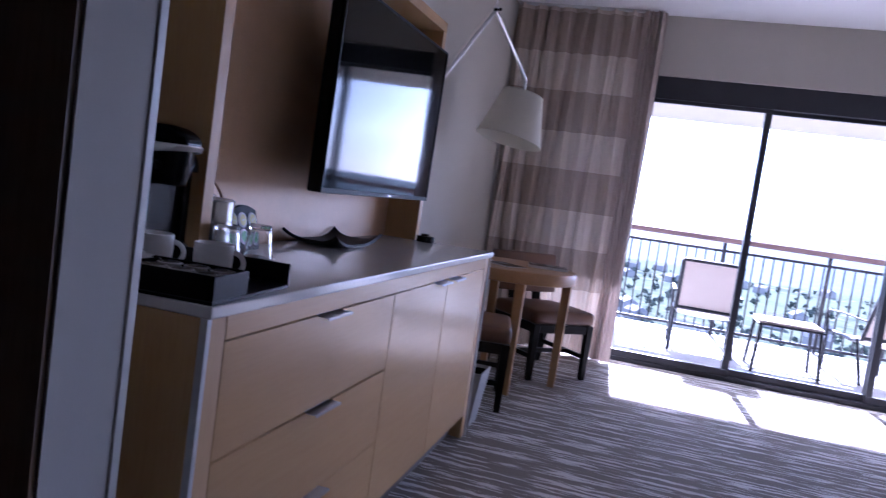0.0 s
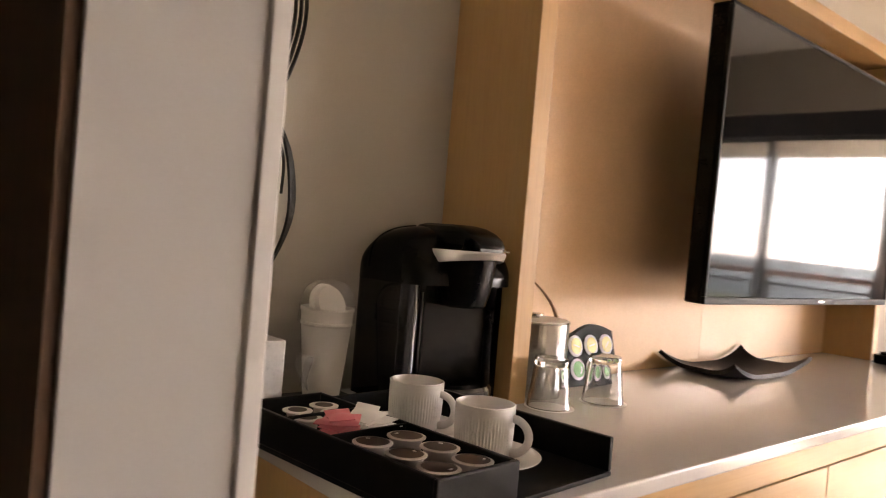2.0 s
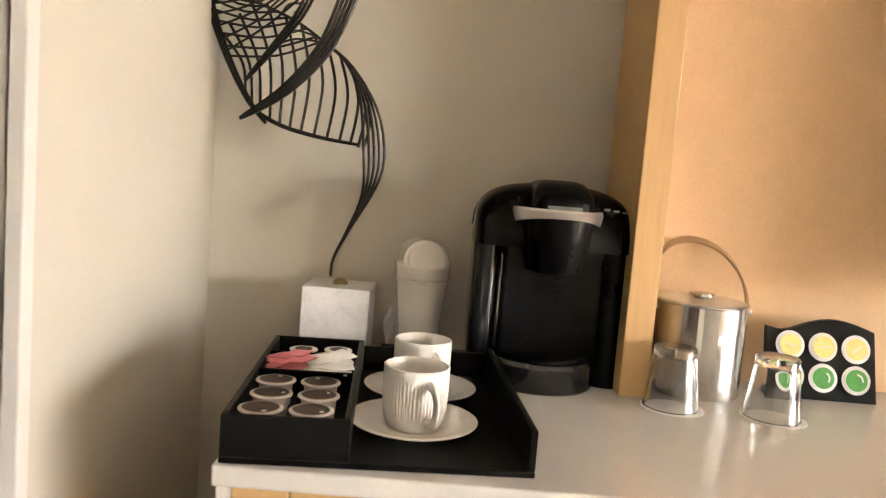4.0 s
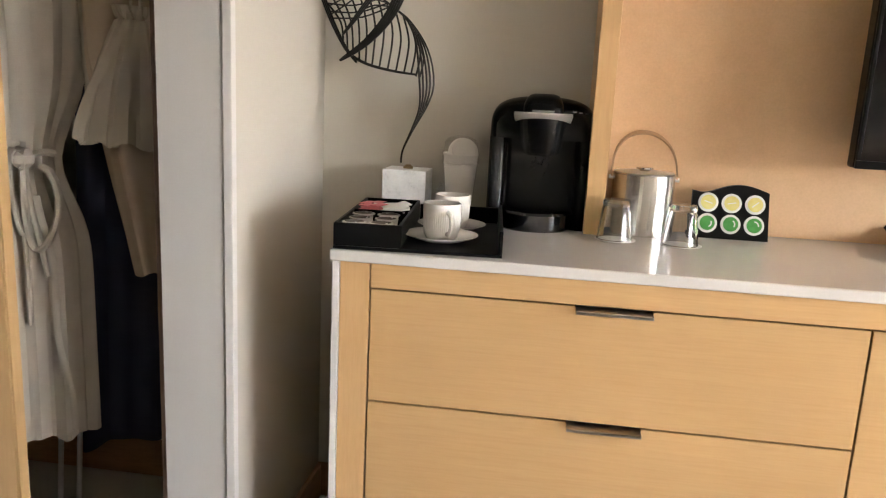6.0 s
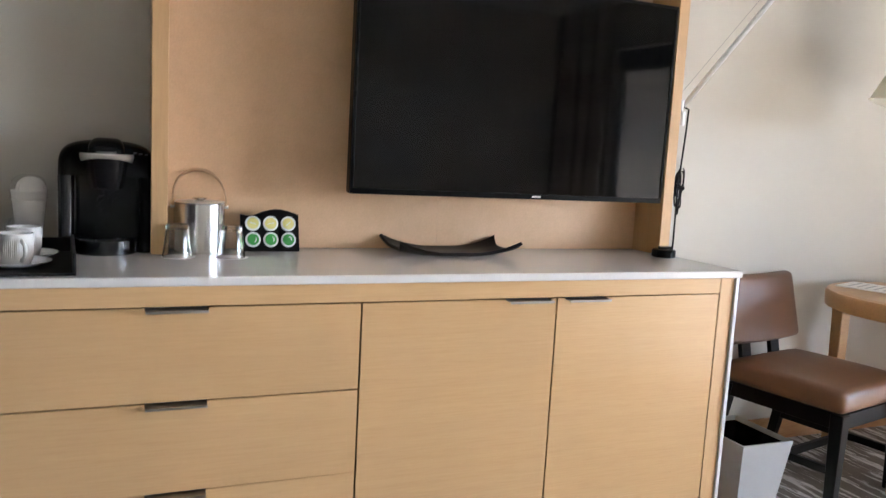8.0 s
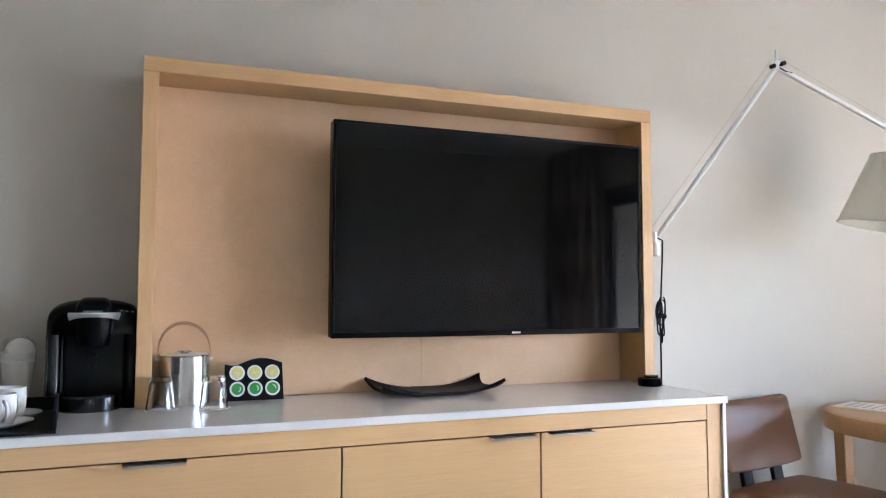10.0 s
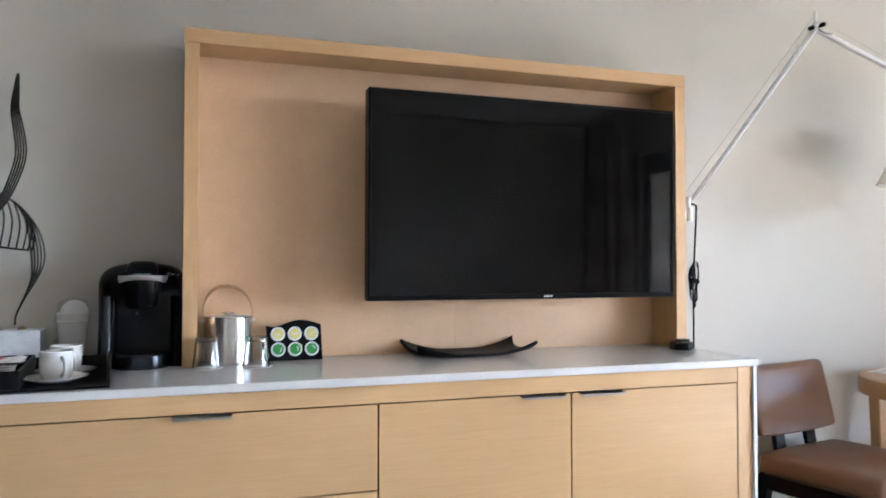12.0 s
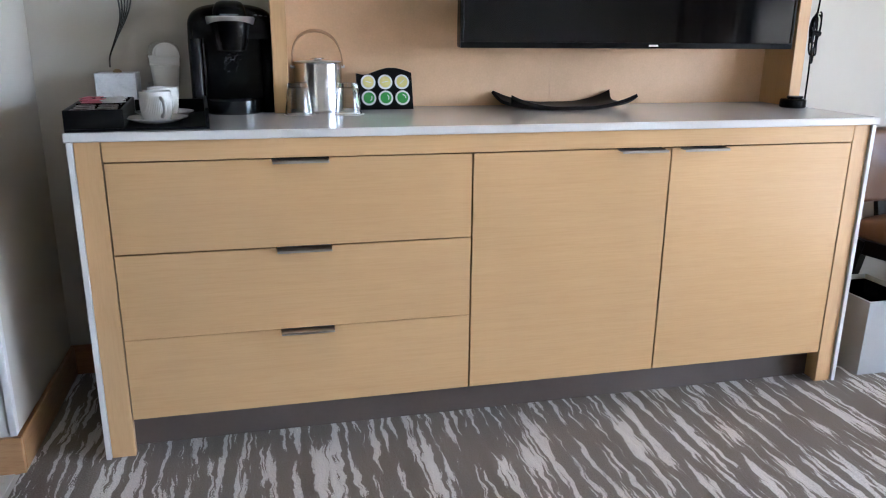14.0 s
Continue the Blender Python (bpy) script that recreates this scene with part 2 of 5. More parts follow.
def curtain_material():
    m = shader("banded_sheer_curtain", (0.3, 0.25, 0.22), 0.9, spec=0.2)
    t = nd(m, "ShaderNodeTexCoord")
    sep = nd(m, "ShaderNodeSeparateXYZ")
    lk(m, t.outputs["Object"], sep.inputs[0])
    w = nd(m, "ShaderNodeMath")
    w.operation, w.inputs[1].default_value = "FRACT", 0.0
    d = nd(m, "ShaderNodeMath")
    d.operation, d.inputs[1].default_value = "MULTIPLY_ADD", 1.0 / 0.61
    d.inputs[2].default_value = 0.143
    lk(m, sep.outputs["Z"], d.inputs[0])
    lk(m, d.outputs[0], w.inputs[0])
    band = nd(m, "ShaderNodeMath")
    band.operation, band.inputs[1].default_value = "GREATER_THAN", 0.52
    lk(m, w.outputs[0], band.inputs[0])
    weave = noise_tex(m, coords(m, (260, 260, 60)), 1.0, 2.0)
    c = mix(m, band.outputs[0], (0.43, 0.35, 0.285), (0.65, 0.565, 0.48))
    c = mix(m, 0.3, c, ramp(m, weave, [(0.3, (0.7, 0.7, 0.7)), (0.7, (1.1, 1.1, 1.1))]), "MULTIPLY")
    lk(m, c, bsdf(m).inputs["Base Color"])
    out = m.node_tree.nodes["Material Output"]
    tr = nd(m, "ShaderNodeBsdfTranslucent")
    lk(m, c, tr.inputs["Color"])
    ms = nd(m, "ShaderNodeMixShader", Fac=0.07)
    lk(m, bsdf(m).outputs[0], ms.inputs[1])
    lk(m, tr.outputs[0], ms.inputs[2])
    lk(m, ms.outputs[0], out.inputs["Surface"])
    return m


def glass_material(name, tint=(1, 1, 1), rough=0.0, thin=False):
    m = shader(name, tint, rough)
    bsdf(m).inputs["Transmission Weight"].default_value = 1.0
    bsdf(m).inputs["IOR"].default_value = 1.05 if thin else 1.47
    return m


def drape_material():
    m = varied("plain_taupe_drape", (0.44, 0.365, 0.31), (0.50, 0.42, 0.36), 0.9, 8.0, (1, 1, 0.2), grain=260, relief=0.3, spec=0.2)
    tr = nd(m, "ShaderNodeBsdfTranslucent", Color=(0.52, 0.43, 0.37, 1))
    ms = nd(m, "ShaderNodeMixShader", Fac=0.10)
    lk(m, bsdf(m).outputs[0], ms.inputs[1])
    lk(m, tr.outputs[0], ms.inputs[2])
    lk(m, ms.outputs[0], m.node_tree.nodes["Material Output"].inputs["Surface"])
    return m


CARPET, PANEL, CURTAIN, DRAPE = carpet_material(), panel_material(), curtain_material(), drape_material()
PANE, GLASS = glass_material("window_glass", thin=True), glass_material("drinking_glass", (0.97, 0.98, 0.98))


# ---- mesh helpers ----
def box(x0, x1, y0, y1, z0, z1, bevel=0.0, bm=None, seg=2):
    bm = bm or bmesh.new()
    made = bmesh.ops.create_cube(bm, size=1.0, matrix=Matrix.LocRotScale(((x0 + x1) / 2, (y0 + y1) / 2, (z0 + z1) / 2), None, (x1 - x0, y1 - y0, z1 - z0)))
    if bevel:
        edges = list({e for v in made["verts"] for e in v.link_edges})
        bmesh.ops.bevel(bm, geom=edges, offset=bevel, segments=seg, affect="EDGES", profile=0.5)
    return bm


def lathe(profile, n=32, x=0, y=0, bm=None, cap=True, flutes=0, depth=0.0, z_from=0, z_to=0):
    """Turns (radius, height) pairs round the upright axis; flutes cut ribs between two heights."""
    bm = bm or bmesh.new()
    rings = []
    for r, z in profile:
        ring = []
        for k in range(n):
            a = 2 * math.pi * k / n
            rr = r - (depth * (k % 2) if flutes and z_from <= z <= z_to else 0)
            ring.append(bm.verts.new((x + rr * math.cos(a), y + rr * math.sin(a), z)))
        rings.append(ring)
    for a, b in zip(rings, rings[1:]):
        for k in range(n):
            bm.faces.new((a[k], a[(k + 1) % n], b[(k + 1) % n], b[k]))
    if cap:
        bm.faces.new(rings[0][::-1])
        bm.faces.new(rings[-1])
    return bm


def tube(points, r, n=8, bm=None, closed=False, r_end=None, flat=1.0):
    """A round bar along a line of points; it may taper."""
    bm = bm or bmesh.new()
    pts = [Vector(p) for p in points]
    rings, count = [], len(pts)
    side = None
    for i, p in enumerate(pts):
        a, b = pts[max(i - 1, 0)], pts[min(i + 1, count - 1)]
        if closed:
            a, b = pts[i - 1], pts[(i + 1) % count]
        d = (b - a).normalized()
        if side is None:
            side = d.cross(Vector((0, 0, 1)) if abs(d.z) < 0.9 else Vector((1, 0, 0))).normalized()
        side = (side - d * side.dot(d)).normalized()
        up = d.cross(side)
        rr = r + ((r_end if r_end is not None else r) - r) * i / max(count - 1, 1)
        rings.append([bm.verts.new(p + rr * (math.cos(2 * math.pi * k / n) * side + flat * math.sin(2 * math.pi * k / n) * up)) for k in range(n)])
    pairs = list(zip(rings, rings[1:])) + ([(rings[-1], rings[0])] if closed else [])
    for a, b in pairs:
        for k in range(n):
            bm.faces.new((a[k], a[(k + 1) % n], b[(k + 1) % n], b[k]))
    if not closed:
        bm.faces.new(rings[0][::-1])
        bm.faces.new(rings[-1])
    return bm


def beam(a, b, w, h, bm=None, w2=None, h2=None):
    """A square bar between two points, which may taper."""
    bm = bm or bmesh.new()
    a, b = Vector(a), Vector(b)
    d = (b - a).normalized()
    side = d.cross(Vector((0, 0, 1)) if abs(d.z) < 0.9 else Vector((0, 1, 0))).normalized()
    up = side.cross(d)
    rings = []
    for p, ww, hh in ((a, w, h), (b, w2 or w, h2 or h)):
        rings.append([bm.verts.new(p + side * sx * ww / 2 + up * sy * hh / 2) for sx, sy in ((-1, -1), (1, -1), (1, 1), (-1, 1))])
    for k in range(4):
        bm.faces.new((rings[0][k], rings[0][(k + 1) % 4], rings[1][(k + 1) % 4], rings[1][k]))
    bm.faces.new(rings[0][::-1])
    bm.faces.new(rings[1])
    bmesh.ops.bevel(bm, geom=bm.edges[:], offset=min(w, h) * 0.08, segments=1, affect="EDGES")
    return bm


def grid(fn, nu, nv, bm=None, thick=0.0):
    """A sheet from fn(u, v) with u, v in 0..1; with thickness it gets a back and a rim."""
    bm = bm or bmesh.new()
    vs = [[bm.verts.new(fn(i / nu, j / nv)) for j in range(nv + 1)] for i in range(nu + 1)]
    fs = []
    for i in range(nu):
        for j in range(nv):
            fs.append(bm.faces.new((vs[i][j], vs[i + 1][j], vs[i + 1][j + 1], vs[i][j + 1])))
    if thick:
        bm.normal_update()
        bmesh.ops.solidify(bm, geom=fs, thickness=thick)
    return bm


def slab(outline, z0, z1, bevel=0.0, bm=None):
    """A flat piece with the given outline."""
    bm = bm or bmesh.new()
    lo = [bm.verts.new((x, y, z0)) for x, y in outline]
    hi = [bm.verts.new((x, y, z1)) for x, y in outline]
    n = len(outline)
    bm.faces.new(lo[::-1])
    top = bm.faces.new(hi)
    for k in range(n):
        bm.faces.new((lo[k], lo[(k + 1) % n], hi[(k + 1) % n], hi[k]))
    if bevel:
        bmesh.ops.bevel(bm, geom=list(top.edges), offset=bevel, segments=2, affect="EDGES")
    return bm


def part(name, bm, material, parent=None, label="", smooth=True):
    me = bpy.data.meshes.new(name)
    bmesh.ops.recalc_face_normals(bm, faces=bm.faces)
    bm.to_mesh(me)
    bm.free()
    me.materials.append(material)
    if smooth:
        areas = sorted(p.area for p in me.polygons)
        broad = 12 * areas[len(areas) // 2]
        for p in me.polygons:
            p.use_smooth = True
        me.set_sharp_from_angle(angle=radians(35))
        for p in me.polygons:
            p.use_smooth = p.area < broad
    ob = new(name, me)
    if parent:
        ob.parent = parent
    if label:
        ob["label"] = label
    return ob


def thing(name, at, label, category, group="", turn=0):
    e = new(name)
    e.empty_display_size = 0.1
    e.matrix_world = pose(*at, 0, 0, turn)
    return tagged(e, label, category, group)


def setting(name, bm, material, label, category, smooth=False):
    return tagged(part(name, bm, material, None, "", smooth), label, category, kind="structure")


# ---- the room ----
WEST = -3.2
setting("floor", box(PART_X1, WIN_X + 0.18, BACK_Y, WALL_Y, -0.1, 0.0), CARPET, "taupe carpet with pale broken streaks", "carpet")
HALL_TILE = varied("hall_tile", (0.55, 0.52, 0.47), (0.62, 0.59, 0.54), 0.3, 3.0, grain=70, relief=0.05)
setting("floor_hall", box(WEST, PART_X1, HALL_Y - 0.1, WALL_Y, -0.1, -0.004), HALL_TILE, "pale stone tile floor of the entrance hall", "floor")
setting("ceiling", box(WEST, WIN_X + 0.18, BACK_Y - 0.12, WALL_Y + 0.12, CEIL, CEIL + 0.15), CEIL_PAINT, "plain white painted ceiling", "ceiling")
# added out of view, to keep light off the hall and the closet
setting("ceiling_hall_blocker", box(WEST, PART_X1 - 0.002, HALL_Y - 0.05, -0.001, 2.32, CEIL - 0.002), CEIL_PAINT, "unseen lowered ceiling added over the hall to keep light out", "ceiling")
setting("wall_north", box(WEST - 0.12, WIN_X + 0.18, WALL_Y, WALL_Y + 0.12, -0.1, CEIL), PAINT, "warm grey painted wall behind the credenza", "wall")
setting("wall_south", box(PART_X1 - 0.12, WIN_X + 0.18, BACK_Y - 0.12, BACK_Y, -0.1, CEIL), PAINT, "warm grey painted wall across the room", "wall")
setting("wall_hall", box(WEST, 0.0, HALL_Y - 0.17, HALL_Y - 0.05, -0.1, CEIL), HALL_DARKENED, "entrance hall wall, darkened in colour to cut bounced light", "wall")
setting("wall_west", box(-0.12, 0.0, BACK_Y, HALL_Y - 0.17, -0.1, CEIL), PAINT, "warm grey painted wall beside the hall", "wall")
setting("wall_hall_end", box(WEST - 0.12, WEST, HALL_Y - 0.17, WALL_Y, -0.1, CEIL), HALL_DARKENED, "unseen end wall of the hall, darkened in colour to cut bounced light", "wall")
setting("wall_partition", box(PART_X0, PART_X1 - 0.012, 0.0, WALL_Y, -0.1, CEIL), PAINT_LIGHT, "pale painted end of the closet partition", "wall")
# the skin's warmer colour stands in for light bounced off the wood
setting("wall_partition_side", box(PART_X1 - 0.012, PART_X1, 0.0, WALL_Y, -0.1, CEIL), PAINT, "side of the closet partition, coloured warm for bounced light", "wall")
setting("trim_partition", box(PART_X1 - 0.016, PART_X1 + 0.003, -0.003, 0.020, 0.106, CEIL, 0.002), TRIM, "cream corner bead on the closet partition", "trim")
bw = bmesh.new()
box(WIN_X, WIN_X + 0.18, OP_Y1, WALL_Y, -0.1, CEIL, bm=bw)
box(WIN_X, WIN_X + 0.18, BACK_Y, OP_Y0, -0.1, CEIL, bm=bw)
box(WIN_X, WIN_X + 0.18, OP_Y0, OP_Y1, OP_Z, CEIL, bm=bw)
setting("wall_east", bw, PAINT, "warm grey wall round the sliding door", "wall")
setting("baseboard_partition", box(PART_X1, PART_X1 + 0.014, 0.0, WALL_Y - 0.014, 0.0, 0.105, 0.003), WOOD_BASE, "brown wooden baseboard", "baseboard")
setting("baseboard_partition_end", box(PART_X0, PART_X1 + 0.014, -0.014, 0.0, -0.004, 0.105, 0.003), WOOD_BASE, "brown wooden baseboard round the partition end", "baseboard")
setting("baseboard_north", box(PART_X1, WIN_X, WALL_Y - 0.014, WALL_Y, 0.0, 0.105, 0.003), WOOD_BASE, "brown wooden baseboard", "baseboard")

# ---- sliding door, curtains, balcony ----
def sliding_door():
    d = tagged(thing("door_sliding", (WIN_X + 0.05, 0, 0), "dark bronze framed four-panel sliding glass door to the balcony", "sliding door"), kind="structure")
    fr = bmesh.new()
    box(0, 0.11, OP_Y0, OP_Y1, 2.10, OP_Z, 0.004, fr)
    box(0, 0.11, OP_Y0, OP_Y1, 0.0, 0.035, 0.004, fr)
    part("frame", fr, DARK_ALU, d)
    for y in (OP_Y0, OP_Y1 - 0.03):
        part("jamb", box(0, 0.11, y, y + 0.03, 0.035, 2.10, 0.004), DARK_ALU, d)
    for k, (y0, y1) in enumerate(((OP_Y0 + 0.03, -2.37), (-2.41, -1.36), (-1.41, -0.38), (-0.42, OP_Y1 - 0.03))):
        x = 0.012 + 0.048 * (k % 2)
        leaf = bmesh.new()
        box(x, x + 0.04, y0, y1, 0.036, 0.09, 0.003, leaf)
        box(x, x + 0.04, y0, y1, 2.07, 2.099, 0.003, leaf)
        box(x, x + 0.04, y0, y0 + 0.048, 0.09, 2.07, 0.003, leaf)
        box(x, x + 0.04, y1 - 0.048, y1, 0.09, 2.07, 0.003, leaf)
        leaf_ob = part("sash", leaf, DARK_ALU, d)
        pane = part("pane", box(x + 0.016, x + 0.022, y0 + 0.048, y1 - 0.048, 0.09, 2.07), PANE, leaf_ob, smooth=False)
        pane.visible_shadow = False


def leading_drape(y0, y1, label):
    """A plain drape bunched at the edge of the door, its folds gathered tight."""
    def fold(u, v):
        y = y0 + (y1 - y0) * u
        deep = 0.7 + 0.3 * math.sin(4.0 * u + 1.0)
        x = WIN_X - 0.135 + deep * (0.034 * math.sin(6.283 * 4.3 * u + 0.5 * math.sin(2.5 * v)) + 0.010 * math.sin(6.283 * 9 * u + 2 * v)) - 0.012 * (1 - v) * math.sin(3.1 * u)
        return (x, y + 0.02 * (1 - v) * (1 - u) + 0.006 * math.sin(6 * v + 14 * u), 0.012 + (CEIL - 0.022) * v)
    c = thing("curtain", (0, 0, 0), label, "curtain")
    part("drape", grid(fold, 90, 24), DRAPE, c)


def curtain(y0, y1, folds, label):
    rng = random.Random(int(abs(y0) * 100))
    ph = [rng.uniform(0, 6.28) for _ in range(4)]

    def fold(u, v):
        y = y0 + (y1 - y0) * u
        flare = 0.6 + 0.4 * (1 - v)
        x = WIN_X - 0.11 + flare * (0.035 * math.sin(6.283 * folds * u + 1.2 * math.sin(5 * u + ph[0])) + 0.014 * math.sin(6.283 * folds * 2.3 * u + ph[1] + v)
                                  + 0.010 * math.sin(9 * u + 3 * v + ph[2]))
        return (x, y + 0.012 * math.sin(7 * v + 20 * u), 0.02 + (CEIL - 0.03) * v)
    c = thing("curtain", (0, 0, 0), label, "curtain")
    part("drape", grid(fold, int(folds * 14), 24), CURTAIN, c)
    part("curtain_track", box(WIN_X - 0.13, WIN_X - 0.09, y0, y1, CEIL - 0.022, CEIL - 0.002, 0.003), WHITE_EDGE, c, "white ceiling track")


sliding_door()
curtain(-0.40, WALL_Y - 0.02, 8, "taupe sheer curtain with pale horizontal bands, drawn aside")
leading_drape(-0.545, -0.375, "plain taupe drape bunched at the edge of the sliding door")
curtain(-4.60, -3.74, 8, "taupe sheer curtain with pale horizontal bands, drawn aside beside the door")

BAL_X = 7.6
OVER_X = 7.72
setting("floor_balcony", box(WIN_X + 0.18, BAL_X + 0.12, -4.95, 1.6, -0.16, -0.02), CONCRETE, "sunlit pale balcony floor", "balcony floor")
setting("ceiling_balcony", box(WIN_X + 0.18, OVER_X, -4.95, 1.6, 2.30, 2.55), STUCCO, "underside of the balcony above", "ceiling")


for nm, y0, y1 in (("wall_balcony_south", -4.95, -4.80), ("wall_balcony_north", 1.45, 1.6)):
    setting(nm, box(WIN_X + 0.18, OVER_X - 0.25, y0, y1, -0.02, 2.30), STUCCO, "pale stucco side wall of the balcony", "wall")


def railing():
    r = thing("railing", (BAL_X, 0, -0.02), "dark metal balcony railing with upright bars and a brown top rail", "railing")
    part("top_rail", box(-0.045, 0.045, -4.79, 1.44, 1.035, 1.095, 0.012), RAIL_BROWN, r, "reddish brown handrail")
    part("middle_rail", box(-0.015, 0.015, -4.79, 1.44, 0.93, 0.96, 0.004), DARK_ALU, r)
    part("bottom_rail", box(-0.015, 0.015, -4.79, 1.44, 0.05, 0.08, 0.004), DARK_ALU, r)
    post, bar = None, None
    for k in range(6):
        y = -4.624 + k * 1.06
        if not post:
            post = part("post", box(-0.02, 0.02, -0.02, 0.02, 0.0, 1.035, 0.004), DARK_ALU, r)
            post.location = (0, y, 0)
        else:
            o = new("post", post.data)
            o.parent, o.location = r, (0, y, 0)
    for k in range(61):
        y = -4.66 + k * 0.1
        if not bar:
            bar = part("baluster", box(-0.008, 0.008, -0.008, 0.008, 0.08, 0.93), DARK_ALU, r, smooth=False)
            bar.location = (0, y, 0)
        else:
            o = new("baluster", bar.data)
            o.parent, o.location = r, (0, y, 0)


RAIL_BROWN = varied("brown_rail_paint", (0.15, 0.09, 0.085), (0.19, 0.12, 0.11), 0.5, 4.0, grain=70)
railing()
SLING = varied("pale_sling_mesh", (0.74, 0.64, 0.57), (0.80, 0.70, 0.63), 0.8, 6.0, grain=300, relief=0.4)


def patio_chair(at, turn, label):
    c = thing("patio_chair", at, label, "patio chair", "chairs on the balcony", turn)
    part("seat", grid(lambda u, v: (-0.24 + 0.48 * u, -0.25 + 0.48 * v, 0.40 + 0.03 * v - 0.02 * math.sin(3.14 * u)), 6, 6, thick=0.006), SLING, c, "pale beige mesh sling")
    part("backrest", grid(lambda u, v: (-0.24 + 0.48 * u, -0.25 - 0.17 * v, 0.43 + 0.53 * v), 6, 6, thick=0.006), SLING, c, "pale beige mesh sling")
    for s in (-1, 1):
        part("side_frame", tube([(s * 0.26, -0.43, 0.98), (s * 0.26, -0.25, 0.44), (s * 0.26, -0.1, 0.41), (s * 0.26, 0.25, 0.43)], 0.019), DARK_ALU, c)
        part("armrest", tube([(s * 0.29, -0.33, 0.64), (s * 0.30, 0.0, 0.66), (s * 0.30, 0.24, 0.65), (s * 0.29, 0.30, 0.60)], 0.016, flat=0.6), DARK_ALU, c)
        part("front_leg", tube([(s * 0.29, 0.30, 0.61), (s * 0.28, 0.27, 0.4), (s * 0.28, 0.28, 0.0)], 0.016), DARK_ALU, c)
        part("back_leg", tube([(s * 0.27, -0.20, 0.44), (s * 0.28, -0.36, 0.0)], 0.016), DARK_ALU, c)
    part("cross_bar", tube([(-0.26, -0.26, 0.46), (0.26, -0.26, 0.46)], 0.019), DARK_ALU, c)
    part("cross_bar", tube([(-0.27, -0.43, 0.98), (0.27, -0.43, 0.98)], 0.019), DARK_ALU, c)
    for o in c.children:
        o.data.transform(Matrix.Diagonal((1.0, 1.0, 0.88, 1.0)))
    return c


patio_chair((6.48, -1.255, -0.02), -90, "pale beige mesh patio chair with a dark metal frame")
patio_chair((6.50, -2.75, -0.02), -72, "pale beige mesh patio chair beside the small balcony table")


def patio_table():
    t = thing("patio_table", (6.03, -1.94, -0.02), "low dark metal balcony table with a white top", "side table")
    part("tabletop", box(-0.24, 0.24, -0.26, 0.26, 0.43, 0.455, 0.01), SLING, t)
    part("rim", box(-0.25, 0.25, -0.27, 0.27, 0.415, 0.43, 0.004), DARK_ALU, t)
    for sx in (-1, 1):
        for sy in (-1, 1):
            part("leg", tube([(sx * 0.22, sy * 0.24, 0.42), (sx * 0.25, sy * 0.27, 0.0)], 0.016), DARK_ALU, t)


patio_table()

# ---- outside: land below the balcony ----
def land_material():
    m = shader("far_land", (0.07, 0.1, 0.04), 1.0, 0.0, 0.0)
    v = coords(m)
    big, small = noise_tex(m, v, 0.006, 4.0), noise_tex(m, v, 0.06, 5.0)
    c = ramp(m, small, [(0.35, (0.065, 0.085, 0.07)), (0.50, (0.11, 0.125, 0.095)), (0.58, (0.17, 0.18, 0.16)), (0.66, (0.28, 0.28, 0.27))])
    c = mix(m, ramp(m, big, [(0.4, (0, 0, 0)), (0.6, (1, 1, 1))]), c, (0.14, 0.165, 0.12))
    lk(m, c, bsdf(m).inputs["Base Color"])
    return m


SEA = varied("hazy_sea", (0.080, 0.118, 0.138), (0.120, 0.158, 0.175), 0.8, 0.012, (1, 0.3, 1), grain=0.2, relief=0.0, spec=0.012)
coast = [(900 + 45 * math.sin(i * 0.9) + 30 * math.sin(i * 2.3 + 1), -2500 + 50 * i) for i in range(101)]
setting("ground", slab([(14, 2500), (14, -2500)] + coast, -50.5, -50.0), land_material(), "green land with pale roofs below the balcony", "ground")
setting("water", box(780, 14000, -9000, 9000, -51.2, -50.8), SEA, "hazy blue sea on the horizon", "sea")


def house(k, x, y, w, d, h, rng):
    hs = thing("house", (x, y, -50.0), "low white house among trees below the balcony", "house", "houses below the balcony", rng.uniform(0, 90))
    part("wall", box(-w / 2, w / 2, -d / 2, d / 2, 0, h), HOUSE_WALL, hs, smooth=False)
    bm = bmesh.new()
    e = 0.4
    a = [bm.verts.new(p) for p in ((-w / 2 - e, -d / 2 - e, h), (w / 2 + e, -d / 2 - e, h), (w / 2 + e, d / 2 + e, h), (-w / 2 - e, d / 2 + e, h), (-w / 2 - e, 0, h + d * 0.3), (w / 2 + e, 0, h + d * 0.3))]
    for f in ((0, 1, 5, 4), (2, 3, 4, 5), (1, 2, 5), (3, 0, 4), (3, 2, 1, 0)):
        bm.faces.new([a[i] for i in f])
    part("roof", bm, ROOF, hs, smooth=False)
    for sx in (-0.3, 0.05, 0.32):
        part("window", box(sx * w - 0.6, sx * w + 0.6, -d / 2 - 0.06, -d / 2 + 0.02, h * 0.35, h * 0.7), DARK_ALU, hs, smooth=False)


HOUSE_WALL = varied("house_plaster", (0.22, 0.215, 0.205), (0.30, 0.295, 0.285), 0.9, 0.3, grain=3, relief=0.2)
ROOF = varied("pale_roof", (0.17, 0.17, 0.18), (0.26, 0.26, 0.27), 0.85, 0.5, grain=6, relief=0.2)
# distance haze is put into these pale grey-green leaf colours
HAZED_LEAF = varied("hazed_foliage", (0.085, 0.11, 0.105), (0.12, 0.145, 0.13), 0.9, 0.4, grain=4, relief=0.6, spec=0.0)
